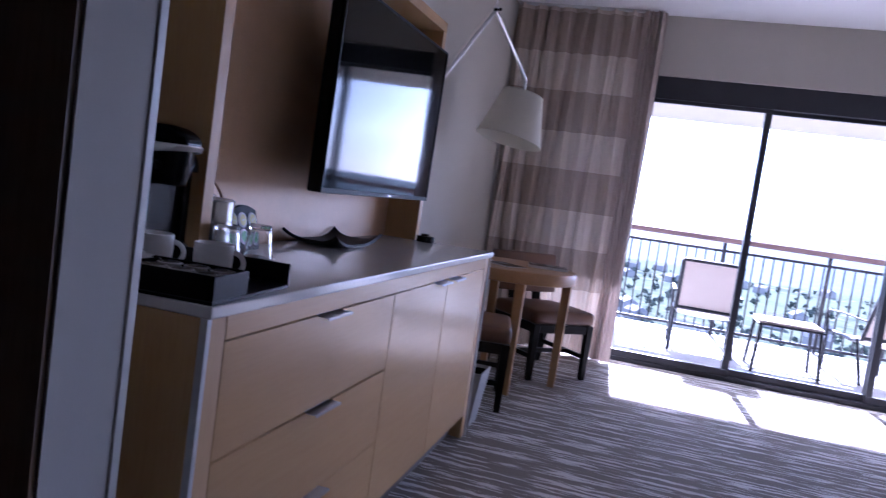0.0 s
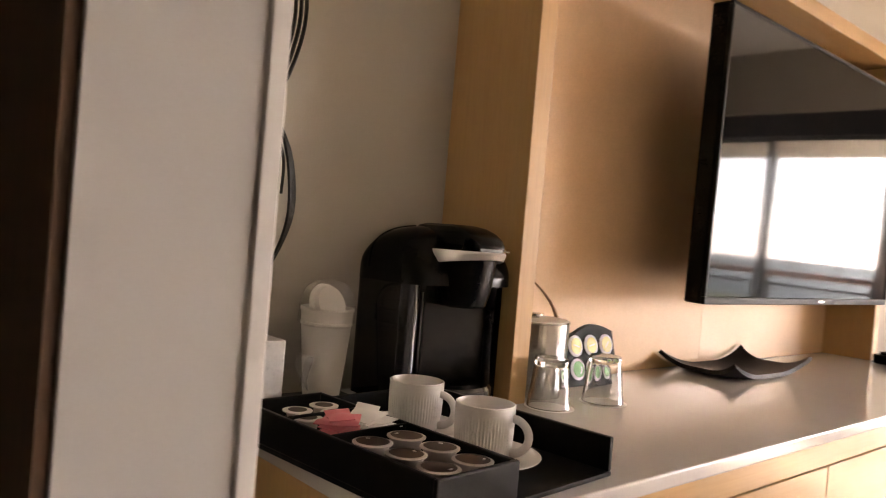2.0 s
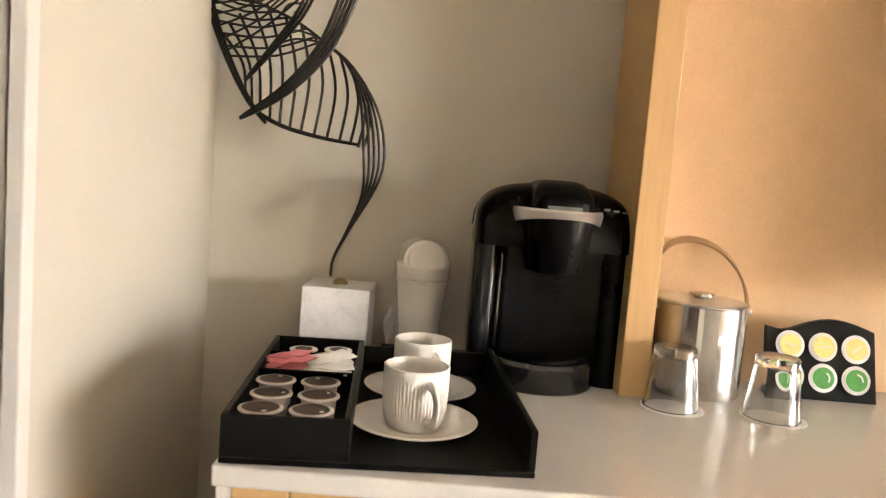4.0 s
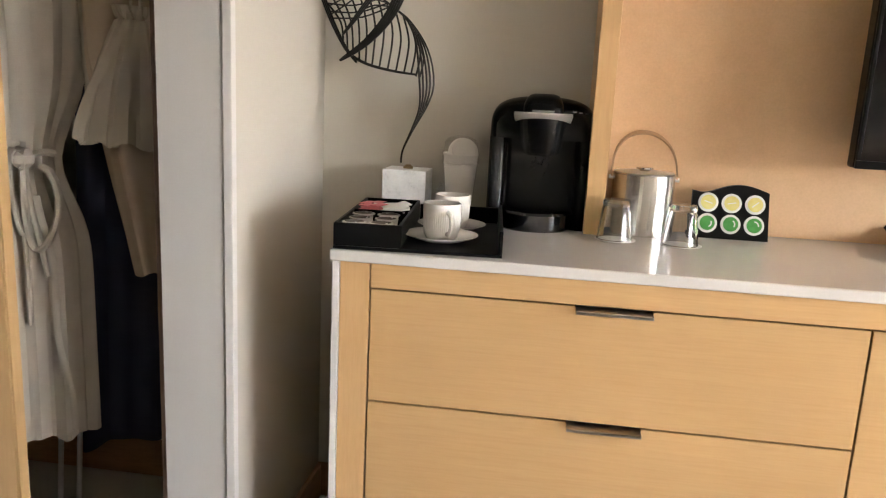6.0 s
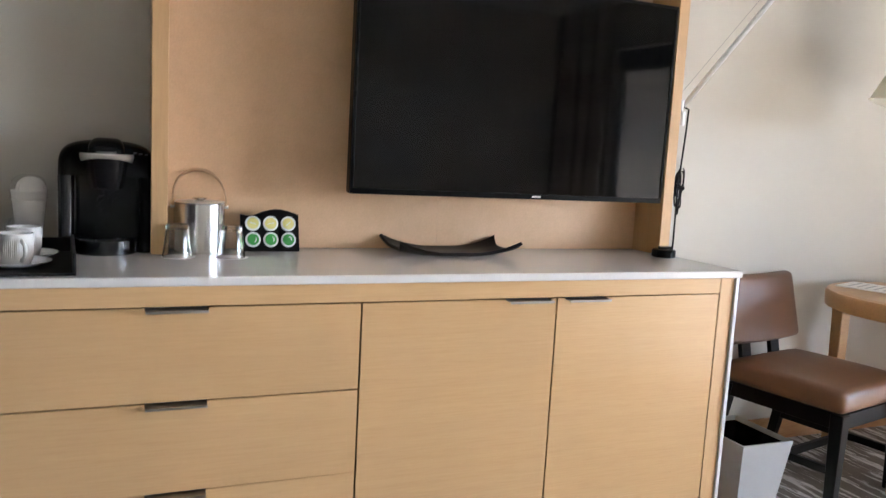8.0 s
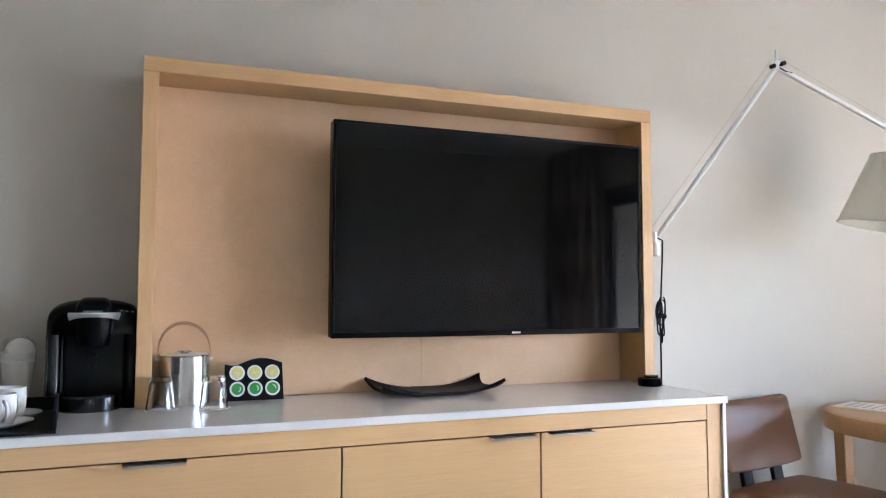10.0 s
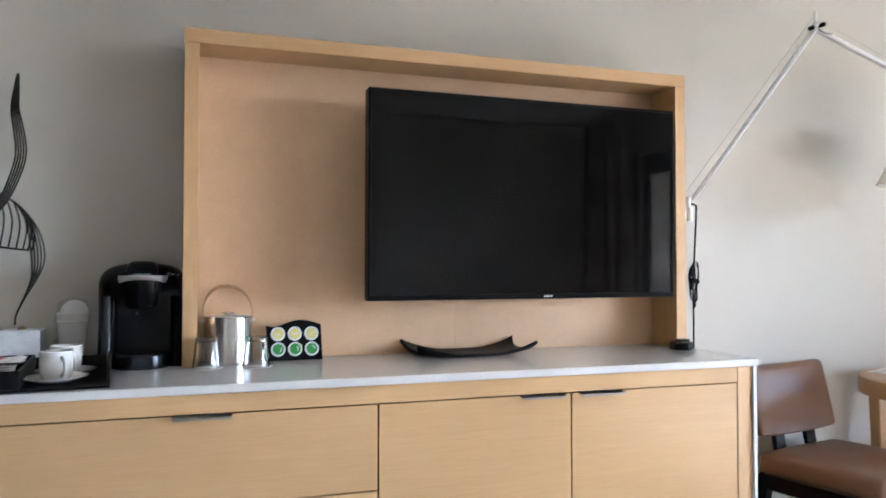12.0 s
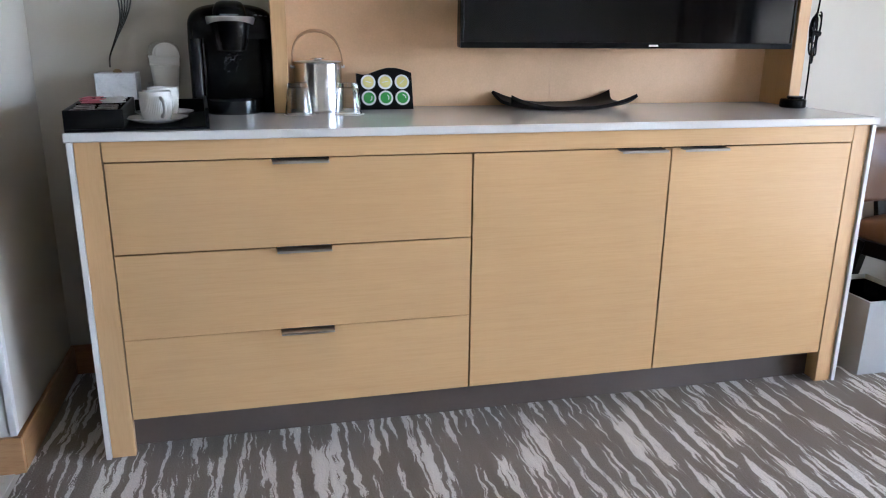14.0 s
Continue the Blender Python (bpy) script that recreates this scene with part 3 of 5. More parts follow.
leaf_glow = nd(HAZED_LEAF, "ShaderNodeBsdfTranslucent", Color=(0.20, 0.225, 0.20, 1))
leaf_mix = nd(HAZED_LEAF, "ShaderNodeMixShader", Fac=0.5)
lk(HAZED_LEAF, bsdf(HAZED_LEAF).outputs[0], leaf_mix.inputs[1])
lk(HAZED_LEAF, leaf_glow.outputs[0], leaf_mix.inputs[2])
lk(HAZED_LEAF, leaf_mix.outputs[0], HAZED_LEAF.node_tree.nodes["Material Output"].inputs["Surface"])
rng_out = random.Random(5)
for k in range(40):
    house(k, rng_out.uniform(260, 800), rng_out.uniform(-330, 40), rng_out.uniform(9, 16), rng_out.uniform(7, 10), rng_out.uniform(3.5, 6.5), rng_out)


def woods():
    rng = random.Random(9)
    verts, faces = [], []
    for _ in range(600):
        x = rng.uniform(200, 800)
        y = rng.uniform(-0.55, 0.12) * x
        r = rng.uniform(1.3, 3.0)
        for _ in range(7):
            cx, cy, cz = x + rng.uniform(-r, r) * 0.7, y + rng.uniform(-r, r) * 0.7, -50 + r * rng.uniform(0.4, 1.7)
            q = r * rng.uniform(0.3, 0.6)
            b = len(verts)
            for dx, dy, dz in ((1, 0, 0), (-1, 0, 0), (0, 1, 0), (0, -1, 0), (0, 0, 1), (0, 0, -1)):
                w = q * rng.uniform(0.7, 1.3)
                verts.append((cx + dx * w, cy + dy * w, cz + dz * w))
            for f in ((0, 2, 4), (2, 1, 4), (1, 3, 4), (3, 0, 4), (2, 0, 5), (1, 2, 5), (3, 1, 5), (0, 3, 5)):
                faces.append(tuple(b + i for i in f))
    me = bpy.data.meshes.new("far_trees")
    me.from_pydata(verts, [], faces)
    me.materials.append(HAZED_LEAF)
    tagged(new("far_trees", me), "green treetops below the balcony, paled in colour for haze", "trees", kind="stuff")


woods()

# ---- credenza ----
def credenza():
    c = thing("credenza", (0, 0, 0), "blond wood credenza with three drawers, two doors and white edge strips", "credenza")
    part("stile", box(0.0145, 0.0765, 0.012, 0.035, 0.0, 0.876, 0.002), WOOD_V, c)
    part("stile", box(2.2675, CRED_L - 0.0145, 0.012, 0.035, 0.0, 0.876, 0.002), WOOD_V, c)
    part("top_rail", box(0.0775, 2.2665, 0.012, 0.035, 0.8234, 0.876, 0.002), WOOD_H, c)
    part("carcass", box(0.02, CRED_L - 0.02, 0.036, WALL_Y - 0.005, 0.106, 0.874), BLACK_WOOD, c, "dark inside of the cabinet", smooth=False)
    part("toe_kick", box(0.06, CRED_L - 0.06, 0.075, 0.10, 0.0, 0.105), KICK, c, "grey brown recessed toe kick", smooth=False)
    for x in (0.0, CRED_L - 0.014):
        part("side_panel", box(x, x + 0.014, 0.0205, WALL_Y - 0.005, 0.0, 0.876, 0.0015), WOOD_V, c)
        part("edge_strip", box(x, x + 0.014, 0.004, 0.020, 0.0, 0.876, 0.0015), WHITE_EDGE, c, "white laminate edge strip")
        part("plinth_side", box(x + (0.0145 if x == 0 else -0.05), x + (0.064 if x == 0 else -0.0005), 0.036, 0.5, 0.0, 0.105), WOOD_V, c, smooth=False)
    handle = None
    fronts = [("drawer", 0.0793, 1.0325, z0, z1, (0.490, 0.636)) for z0, z1 in ((0.5819, 0.8200), (0.3440, 0.5781), (0.110, 0.3422))]
    fronts += [("door", 1.0365, 1.6420, 0.110, 0.8200, (1.474, 1.620)), ("door", 1.6460, 2.2647, 0.110, 0.8200, (1.674, 1.821))]
    for name, x0, x1, z0, z1, (h0, h1) in fronts:
        notch = z1 - 0.0046
        bm = slab([(x0, z0), (x1, z0), (x1, z1), (h1 + 0.002, z1), (h1 + 0.002, notch), (h0 - 0.002, notch), (h0 - 0.002, z1), (x0, z1)], 0.0, 0.021, 0.001)
        bmesh.ops.transform(bm, matrix=Matrix(((1, 0, 0, 0), (0, 0, -1, 0.034), (0, 1, 0, 0), (0, 0, 0, 1))), verts=bm.verts)
        f = part(name, bm, WOOD_H, c, smooth=False)
        part("pull_plate", box(h0, h1, -0.0125, 0.030, notch + 0.0002, notch + 0.0024, 0.0004), PULL, f, "satin metal top of the edge pull")
        part("handle", box(h0, h1, -0.0148, -0.0127, notch - 0.0040, notch + 0.0025, 0.0005), PULL, f, "satin metal lip of the edge pull")


credenza()
wt = part("worktop", box(-0.004, CRED_L + 0.004, -0.004, WALL_Y - 0.002, 0.8765, H, 0.003), QUARTZ)
tagged(wt, "pale grey polished quartz worktop on the credenza", "worktop")

# ---- surround and television ----
def surround():
    s = thing("tv_surround", (0, 0, H), "blond wood surround with pearly tan back panel on the worktop", "tv surround")
    x0, x1, y0, y1, top = 0.509, 2.344, 0.382, WALL_Y - 0.002, 1.951 - H
    t = 0.045
    for x in (x0, x1 - t):
        part("side", box(x, x + t, y0, y1, 0.001, top - t - 0.0005, 0.002), WOOD_V, s)
    part("top", box(x0, x1, y0, y1, top - t, top, 0.002), WOOD_H, s)
    xm = (x0 + x1) / 2 + 0.03
    for a, b in ((x0 + t + 0.0005, xm - 0.0003), (xm + 0.0003, x1 - t - 0.0005)):
        part("back_panel", box(a, b, 0.545, y1, 0.001, top - t - 0.0005), PANEL, s, "pearly tan wallcovering panel", smooth=False)


surround()


def television():
    t = thing("television", (1.077, 0.331, 1.097), "large black flat screen television on a wall arm, switched off", "television")
    w, h = 1.176, 0.699
    part("casing", box(0.0, w, 0.006, 0.05, 0.0, h, 0.006), BLACK, t)
    part("back_bulge", box(0.22, w - 0.22, 0.05, 0.085, 0.06, h - 0.14, 0.015), BLACK, t)
    bz = bmesh.new()
    box(0.0, w, -0.004, 0.006, 0.0, 0.018, 0.002, bz)
    box(0.0, w, -0.004, 0.006, h - 0.009, h, 0.002, bz)
    box(0.0, 0.009, -0.004, 0.006, 0.018, h - 0.009, 0.002, bz)
    box(w - 0.009, w, -0.004, 0.006, 0.018, h - 0.009, 0.002, bz)
    part("bezel", bz, BEZEL, t)
    part("screen", box(0.009, w - 0.009, 0.000, 0.0055, 0.018, h - 0.009), SCREEN, t, "glossy black screen", smooth=False)
    part("maker_mark", box(0.635, 0.668, -0.0052, -0.0042, 0.006, 0.012), CHROME, t, "small pale mark on the lower edge", smooth=False)
    part("wall_arm", box(0.5, 0.7, 0.086, 0.216, 0.25, 0.45, 0.01), BLACK, t, "black wall mount")
    t.matrix_world = pose(1.077, 0.333, 1.097, 0.6, 0, 0.4)


television()

# ---- table, chairs and bin ----
def round_table():
    t = thing("round_table", (3.57, 0.14, 0), "round blond wood table with a thick edge and four square legs", "table")
    part("tabletop", lathe([(0.415, 0.675), (0.43, 0.68), (0.432, 0.735), (0.425, 0.748), (0.40, 0.752)], 64), WOOD_TABLE, t)
    for a in (203, 283, 23, 108):
        c, s = math.cos(radians(a)), math.sin(radians(a))
        part("leg", beam((c * 0.375, s * 0.375, 0.0), (c * 0.385, s * 0.385, 0.678), 0.045, 0.045, w2=0.058, h2=0.058), WOOD_TABLE, t)


round_table()


def side_chair(at, turn, label):
    """Origin at the seat's middle on the floor; it faces -y."""
    c = thing("dining_chair", at, label, "chair", "chairs at the round table", turn)
    seat = box(-0.245, 0.245, -0.27, 0.23, 0.385, 0.475, 0.028, seg=3)
    bmesh.ops.subdivide_edges(seat, edges=[e for e in seat.edges if e.calc_length() > 0.2], cuts=6, use_grid_fill=True)
    for v in seat.verts:
        if v.co.z > 0.44:
            v.co.z += 0.022 * (1 - (v.co.x / 0.25) ** 2) * (1 - ((v.co.y + 0.02) / 0.26) ** 2)
    part("seat", seat, LEATHER_BROWN, c, "padded brown leather seat")
    back = box(-0.245, 0.245, 0.0, 0.055, 0.0, 0.28, 0.02, seg=3)
    bmesh.ops.subdivide_edges(back, edges=[e for e in back.edges if e.calc_length() > 0.15], cuts=5, use_grid_fill=True)
    for v in back.verts:
        w = 1 + 0.10 * v.co.z / 0.3
        v.co.x *= w
        v.co.y += 0.075 * v.co.z / 0.3 * 1.1 - 0.025 * (1 - (v.co.x / 0.25) ** 2) + 0.205
        v.co.z += 0.535
    part("backrest", back, LEATHER_BROWN, c, "padded brown leather back")
    for s in (-1, 1):
        part("back_post", beam((s * 0.10, 0.215, 0.37), (s * 0.10, 0.270, 0.66), 0.06, 0.02), BLACK_WOOD, c)
        part("side_rail", beam((s * 0.215, -0.245, 0.355), (s * 0.215, 0.215, 0.355), 0.03, 0.06), BLACK_WOOD, c)
        part("front_leg", beam((s * 0.215, -0.245, 0.0), (s * 0.215, -0.245, 0.384), 0.036, 0.036, w2=0.05, h2=0.05), BLACK_WOOD, c)
        part("back_leg", beam((s * 0.215, 0.28, 0.0), (s * 0.215, 0.21, 0.384), 0.034, 0.036, w2=0.045, h2=0.05), BLACK_WOOD, c)
        part("stretcher", beam((s * 0.215, -0.24, 0.16), (s * 0.215, 0.25, 0.16), 0.02, 0.03), BLACK_WOOD, c)
    part("front_rail", beam((-0.2, -0.245, 0.355), (0.2, -0.245, 0.355), 0.03, 0.06), BLACK_WOOD, c)
    part("back_rail", beam((-0.2, 0.21, 0.355), (0.2, 0.21, 0.355), 0.03, 0.06), BLACK_WOOD, c)
    part("cross_stretcher", beam((-0.21, -0.05, 0.16), (0.21, -0.05, 0.16), 0.02, 0.03), BLACK_WOOD, c)
    for o in c.children:
        o.data.transform(Matrix.Diagonal((1.04, 1.0, 0.98, 1.0)))
    return c


side_chair((3.0, 0.245, 0), 12, "brown leather dining chair with black wooden legs beside the credenza")
side_chair((4.04, -0.05, 0), -45, "brown leather dining chair with black wooden legs near the curtain")


def waste_bin():
    b = thing("waste_bin", (2.53, 0.125, 0), "pale grey tapered waste bin with a black lining", "waste bin", turn=0)
    def shell(r0, r1, z0, z1):
        bm = bmesh.new()
        lo = [bm.verts.new((sx * r0[0], sy * r0[1], z0)) for sx, sy in ((-1, -1), (1, -1), (1, 1), (-1, 1))]
        hi = [bm.verts.new((sx * r1[0], sy * r1[1], z1)) for sx, sy in ((-1, -1), (1, -1), (1, 1), (-1, 1))]
        fs = [bm.faces.new((lo[k], lo[(k + 1) % 4], hi[(k + 1) % 4], hi[k])) for k in range(4)] + [bm.faces.new(lo[::-1])]
        bm.normal_update()
        bmesh.ops.solidify(bm, geom=fs, thickness=0.006)
        return bm
    part("shell", shell((0.085, 0.105), (0.115, 0.140), 0.001, 0.285), BIN_GREY, b)
    part("lining", shell((0.076, 0.096), (0.105, 0.129), 0.012, 0.270), BLACK, b, "black inner lining")


BIN_GREY = varied("grey_bin_leatherette", (0.33, 0.32, 0.30), (0.38, 0.37, 0.35), 0.55, 6.0, grain=200, relief=0.2)
waste_bin()

# ---- swing-arm wall lamp ----
def wall_lamp():
    l = thing("wall_lamp", (2.50, WALL_Y, 1.47), "aluminium swing-arm wall lamp with a cream drum shade and black cord", "wall lamp")
    def at(x, y, z):
        return (x - 2.50, y - WALL_Y, z - 1.47)
    part("bracket", box(-0.02, 0.02, -0.025, -0.001, -0.05, 0.03, 0.004), ALU, l)
    part("pivot", tube([at(2.50, 0.575, 1.445), at(2.50, 0.575, 1.50)], 0.011, 12), ALU, l)
    part("counterweight", tube([at(2.497, 0.56, 1.40), at(2.497, 0.56, 1.455)], 0.013, 12), ALU, l)
    a, b, c = at(2.512, 0.578, 1.475), at(2.910, 0.30, 2.168), at(3.495, 0.20, 1.91)
    part("lower_arm", tube([a, b], 0.011, 10), ALU, l)
    part("upper_arm", tube([b, c], 0.011, 10), ALU, l)
    part("elbow", tube([at(2.90, 0.302, 2.168), at(2.915, 0.299, 2.190)], 0.013, 12), ALU, l)
    part("elbow_knob", tube([at(2.885, 0.285, 2.168), at(2.885, 0.305, 2.168)], 0.009, 12), BLACK, l, "black elbow knob")
    part("elbow_knob", tube([at(2.93, 0.275, 2.182), at(2.93, 0.30, 2.182)], 0.009, 12), BLACK, l, "black elbow knob")
    part("elbow_strap", tube([at(2.915, 0.292, 2.164), at(2.945, 0.288, 2.150), at(2.975, 0.285, 2.146)], 0.007, 8, flat=0.5), BLACK, l, "black strap at the elbow")
    part("elbow_pin", tube([at(2.91, 0.30, 2.18), at(2.91, 0.30, 2.24)], 0.005, 8), ALU, l)
    part("tension_wire", tube([at(2.485, 0.582, 1.51), at(2.90, 0.30, 2.215), at(3.475, 0.20, 1.945)], 0.0007, 5), GREY_WIRE, l)
    part("shade_holder", tube([c, at(3.51, 0.20, 1.89), at(3.505, 0.20, 1.83)], 0.010, 10), ALU, l)
    sway = Matrix.Translation(at(3.515, 0.20, 1.85)) @ Matrix.Rotation(radians(8), 4, "X") @ Matrix.Rotation(radians(8), 4, "Y")
    sh = lathe([(0.208, -0.335), (0.130, -0.035)], 48, cap=False)
    sh.normal_update()
    bmesh.ops.solidify(sh, geom=sh.faces[:], thickness=0.003)
    bmesh.ops.transform(sh, matrix=sway, verts=sh.verts)
    part("shade", sh, SHADE, l, "cream parchment drum shade")
    for r, z in ((0.2085, -0.334), (0.1305, -0.036)):
        rim = tube([(r * math.cos(a), r * math.sin(a), z) for a in [2 * math.pi * i / 48 for i in range(48)]], 0.0028, 6, closed=True)
        bmesh.ops.transform(rim, matrix=sway, verts=rim.verts)
        part("shade_rim", rim, SHADE, l)
    for k in range(3):
        ang = 2.1 * k
        sp = tube([(0, 0, -0.045), (0.131 * math.cos(ang), 0.131 * math.sin(ang), -0.043)], 0.003, 6)
        bmesh.ops.transform(sp, matrix=sway, verts=sp.verts)
        part("shade_spoke", sp, ALU, l)
    holder = tube([(0, 0, 0.02), (0, 0, -0.05)], 0.008, 10)
    bmesh.ops.transform(holder, matrix=sway, verts=holder.verts)
    part("lamp_socket", holder, ALU, l)
    cord = [at(2.51, 0.57, 1.475), at(2.532, 0.565, 1.465), at(2.538, 0.575, 1.40), at(2.534, 0.585, 1.22)]
    part("cord", tube(cord + [at(2.528, 0.585, 1.1), at(2.53, 0.585, 1.0), at(2.53, 0.585, 0.9), at(2.53, 0.585, 0.6)], 0.0035, 6), BLACK, l, "black cord")
    for wide, tall, lean, drop in ((0.024, 0.078, 0.010, 1.150), (0.017, 0.066, -0.012, 1.135), (0.028, 0.052, 0.006, 1.165), (0.012, 0.085, -0.004, 1.125)):
        loop = [at(2.526 + wide * math.sin(a) + lean * math.cos(a), 0.575 - 0.008 * math.cos(a * 1.3 + 40 * wide), drop + tall * math.cos(a)) for a in [i * 0.3 for i in range(22)]]
        part("cord_loop", tube(loop, 0.0034, 6), BLACK, l, "bundled black cord")
    part("cord_tie", tube([at(2.510, 0.57, 1.155), at(2.544, 0.57, 1.148)], 0.010, 8), BLACK, l)


GREY_WIRE = varied("grey_wire", (0.20, 0.20, 0.20), (0.26, 0.26, 0.26), 0.6, 20.0, relief=0.0)
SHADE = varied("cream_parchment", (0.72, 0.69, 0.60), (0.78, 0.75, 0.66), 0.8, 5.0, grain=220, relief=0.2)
shade_glow = nd(SHADE, "ShaderNodeBsdfTranslucent", Color=(0.80, 0.76, 0.64, 1))
shade_mix = nd(SHADE, "ShaderNodeMixShader", Fac=0.3)
lk(SHADE, bsdf(SHADE).outputs[0], shade_mix.inputs[1])
lk(SHADE, shade_glow.outputs[0], shade_mix.inputs[2])
lk(SHADE, shade_mix.outputs[0], SHADE.node_tree.nodes["Material Output"].inputs["Surface"])
wall_lamp()

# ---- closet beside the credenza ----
# added panel: the closet's dim light is put into its dark brown
setting("lining_closet", box(PART_X0 - 0.012, PART_X0 - 0.001, 0.004, WALL_Y, -0.004, CEIL), DIM_LINING, "panel added inside the closet, coloured dark brown for the dim light", "wall panel")
# side wall and header are added out of view to darken the closet
setting("wall_closet_side", box(-1.62, -1.50, 0.0, WALL_Y, -0.1, CEIL), HALL_DARKENED, "unseen side wall of the closet, darkened in colour to keep it dim", "wall")
setting("wall_closet_blocker", box(-1.62, PART_X0 - 0.001, 0.0, 0.11, 2.08, CEIL), PAINT_LIGHT, "unseen header added over the closet opening to block light", "wall")
setting("baseboard_closet", box(-1.50, PART_X0, WALL_Y - 0.014, WALL_Y, -0.004, 0.115, 0.003), WOOD_BASE, "brown wooden baseboard inside the closet", "baseboard")


def closet_door():
    d = tagged(thing("door_closet", (-1.50, 0.012, 0), "blond wood sliding closet door, partly open", "closet door"), kind="structure")
    part("door_panel", box(0.0, 0.760, 0.0, 0.032, 0.006, 2.075, 0.003), WOOD_V, d)
    part("edge_band", box(0.7605, 0.766, 0.001, 0.031, 0.006, 2.075, 0.001), WOOD_V, d)


closet_door()


def cloth(x, y, z0, z1, width, depth, folds, seed, lean=0.0, slant=0.0, rows=22):
    """A closed hanging cloth form; width and depth are functions of the height share (0 foot, 1 top)."""
    rng = random.Random(seed)
    ph = [rng.uniform(0, 6.28) for _ in range(5)]
    bm = bmesh.new()
    n = 72
    rings = []
    for j in range(rows + 1):
        v = j / rows
        w, d = width(v), depth(v)
        ring = []
        for k in range(n):
            a = 2 * math.pi * k / n
            f = 1 + (0.24 * math.sin(folds * a + ph[0] + 1.5 * v + 0.5 * math.sin(4 * v + ph[3])) + 0.15 * math.sin(folds * 2 * a + ph[1] - 2 * v)) * (1.15 - 0.7 * v)
            f += 0.03 * math.sin(9 * v + 3 * a + ph[2])
            px = x + lean * (v - 0.5) + w * math.cos(a) * (0.7 + 0.3 * f)
            py = y + d * math.sin(a) * f
            pz = z0 + (z1 - z0) * v + (slant * math.cos(a) + 0.008 * math.sin(folds * a)) * (1 - v)
            ring.append(bm.verts.new((px, py, pz)))
        rings.append(ring)
    for a, b in zip(rings, rings[1:]):
        for k in range(n):
            bm.faces.new((a[k], a[(k + 1) % n], b[(k + 1) % n], b[k]))
    bm.faces.new(rings[-1])
    return bm


def closet_things():
    rod = thing("closet_rod", (0, 0.30, 1.95), "chrome clothes rod inside the closet", "clothes rod")
    part("rod", tube([(-1.50, 0, 0), (PART_X0, 0, 0)], 0.014, 12), CHROME, rod)
    for x in (-1.494, PART_X0 - 0.006):
        part("flange", tube([(x - 0.005, 0, 0), (x + 0.005, 0, 0)], 0.028, 14), CHROME, rod)

    def hanger(parent, x, y, w):
        hk = [(x, y + 0.02 * math.sin(a) + 0.0, 1.952 + 0.024 * math.cos(a)) for a in [i * 0.35 - 1.0 for i in range(12)]]
        part("hook", tube(hk + [(x, y, 1.90)], 0.0025, 6), CHROME, parent, "steel hanger hook")
        part("hanger_bar", tube([(x - w, y, 1.80), (x - w * 0.4, y, 1.87), (x, y, 1.90), (x + w * 0.4, y, 1.87), (x + w, y, 1.80)], 0.009, 8), WOOD_BASE, parent, "wooden hanger")

    robe = thing("bathrobe", (-0.835, 0.235, 0), "beige cotton bathrobe with a tied belt on a hanger", "bathrobe", turn=26)
    part("robe_body", cloth(0, 0, 0.31, 1.80, lambda v: 0.128 - 0.056 * math.exp(-((v - 0.47) / 0.085) ** 2) + 0.07 * max(0.0, v - 0.55), lambda v: 0.075 - 0.012 * v, 7, 3, rows=40), CLOTH_ROBE, robe)
    part("sleeve", cloth(0.19, -0.03, 1.08, 1.74, lambda v: 0.062 - 0.01 * v, lambda v: 0.05, 4, 8, lean=-0.05, slant=0.02), CLOTH_ROBE, robe)
    part("collar", grid(lambda u, v: (-0.02 + 0.03 * math.sin(3 * v) + 0.05 * u - 0.05 * v, -0.072 - 0.012 * math.sin(3.14 * u) + 0.012 * v, 1.06 + 0.66 * v), 6, 16, thick=0.007), CLOTH_ROBE, robe)
    part("front_edge", grid(lambda u, v: (0.030 + 0.016 * u + 0.05 * (1 - v) + 0.006 * math.sin(11 * v), -0.080 - 0.004 * math.sin(3.14 * u) - 0.006 * math.sin(7 * v), 0.335 + 0.60 * v), 3, 22, thick=0.006), CLOTH_ROBE, robe, "folded front edge of the robe")
    belt = [(-0.07 + 0.14 * u, -0.063 - 0.022 * math.sin(3.14 * u), 1.03 + 0.006 * math.sin(9 * u)) for u in [i / 12 for i in range(13)]]
    part("belt", tube(belt, 0.021, 8, flat=0.4), CLOTH_ROBE, robe)
    for s in (-1, 1):
        reach = 0.040 if s > 0 else 0.016
        loop = [(0.01 + s * reach * (1 + math.sin(a)) * (0.55 + 0.45 * math.cos(a * 0.5)), -0.099 - 0.008 * math.cos(a) - 0.004 * math.sin(3 * a), 0.925 - 0.02 * s + 0.10 * math.cos(a)) for a in [i * 0.42 for i in range(16)]]
        part("belt_loop", tube(loop, 0.017, 8, flat=0.45), CLOTH_ROBE, robe)
        part("belt_end", tube([(0.01, -0.097, 1.02), (0.018 + s * 0.012, -0.095, 0.86), (0.025 + s * 0.022, -0.085, 0.68 + 0.06 * s)], 0.010, 8, flat=0.6), CLOTH_ROBE, robe)
    part("knot", lathe([(0.012, 1.0), (0.024, 1.012), (0.026, 1.03), (0.016, 1.046)], 16, x=0.01, y=-0.093), CLOTH_ROBE, robe)
    hanger(robe, 0, 0.06, 0.13)

    navy = thing("garment", (-0.693, 0.452, 0), "navy blue garment hanging in the closet", "garment", turn=58)
    part("cloth", cloth(0, 0, 0.235, 1.85, lambda v: 0.162 - 0.052 * v, lambda v: 0.073 - 0.016 * v, 5, 12), CLOTH_NAVY, navy)
    hanger(navy, -0.09, -0.12, 0.10)

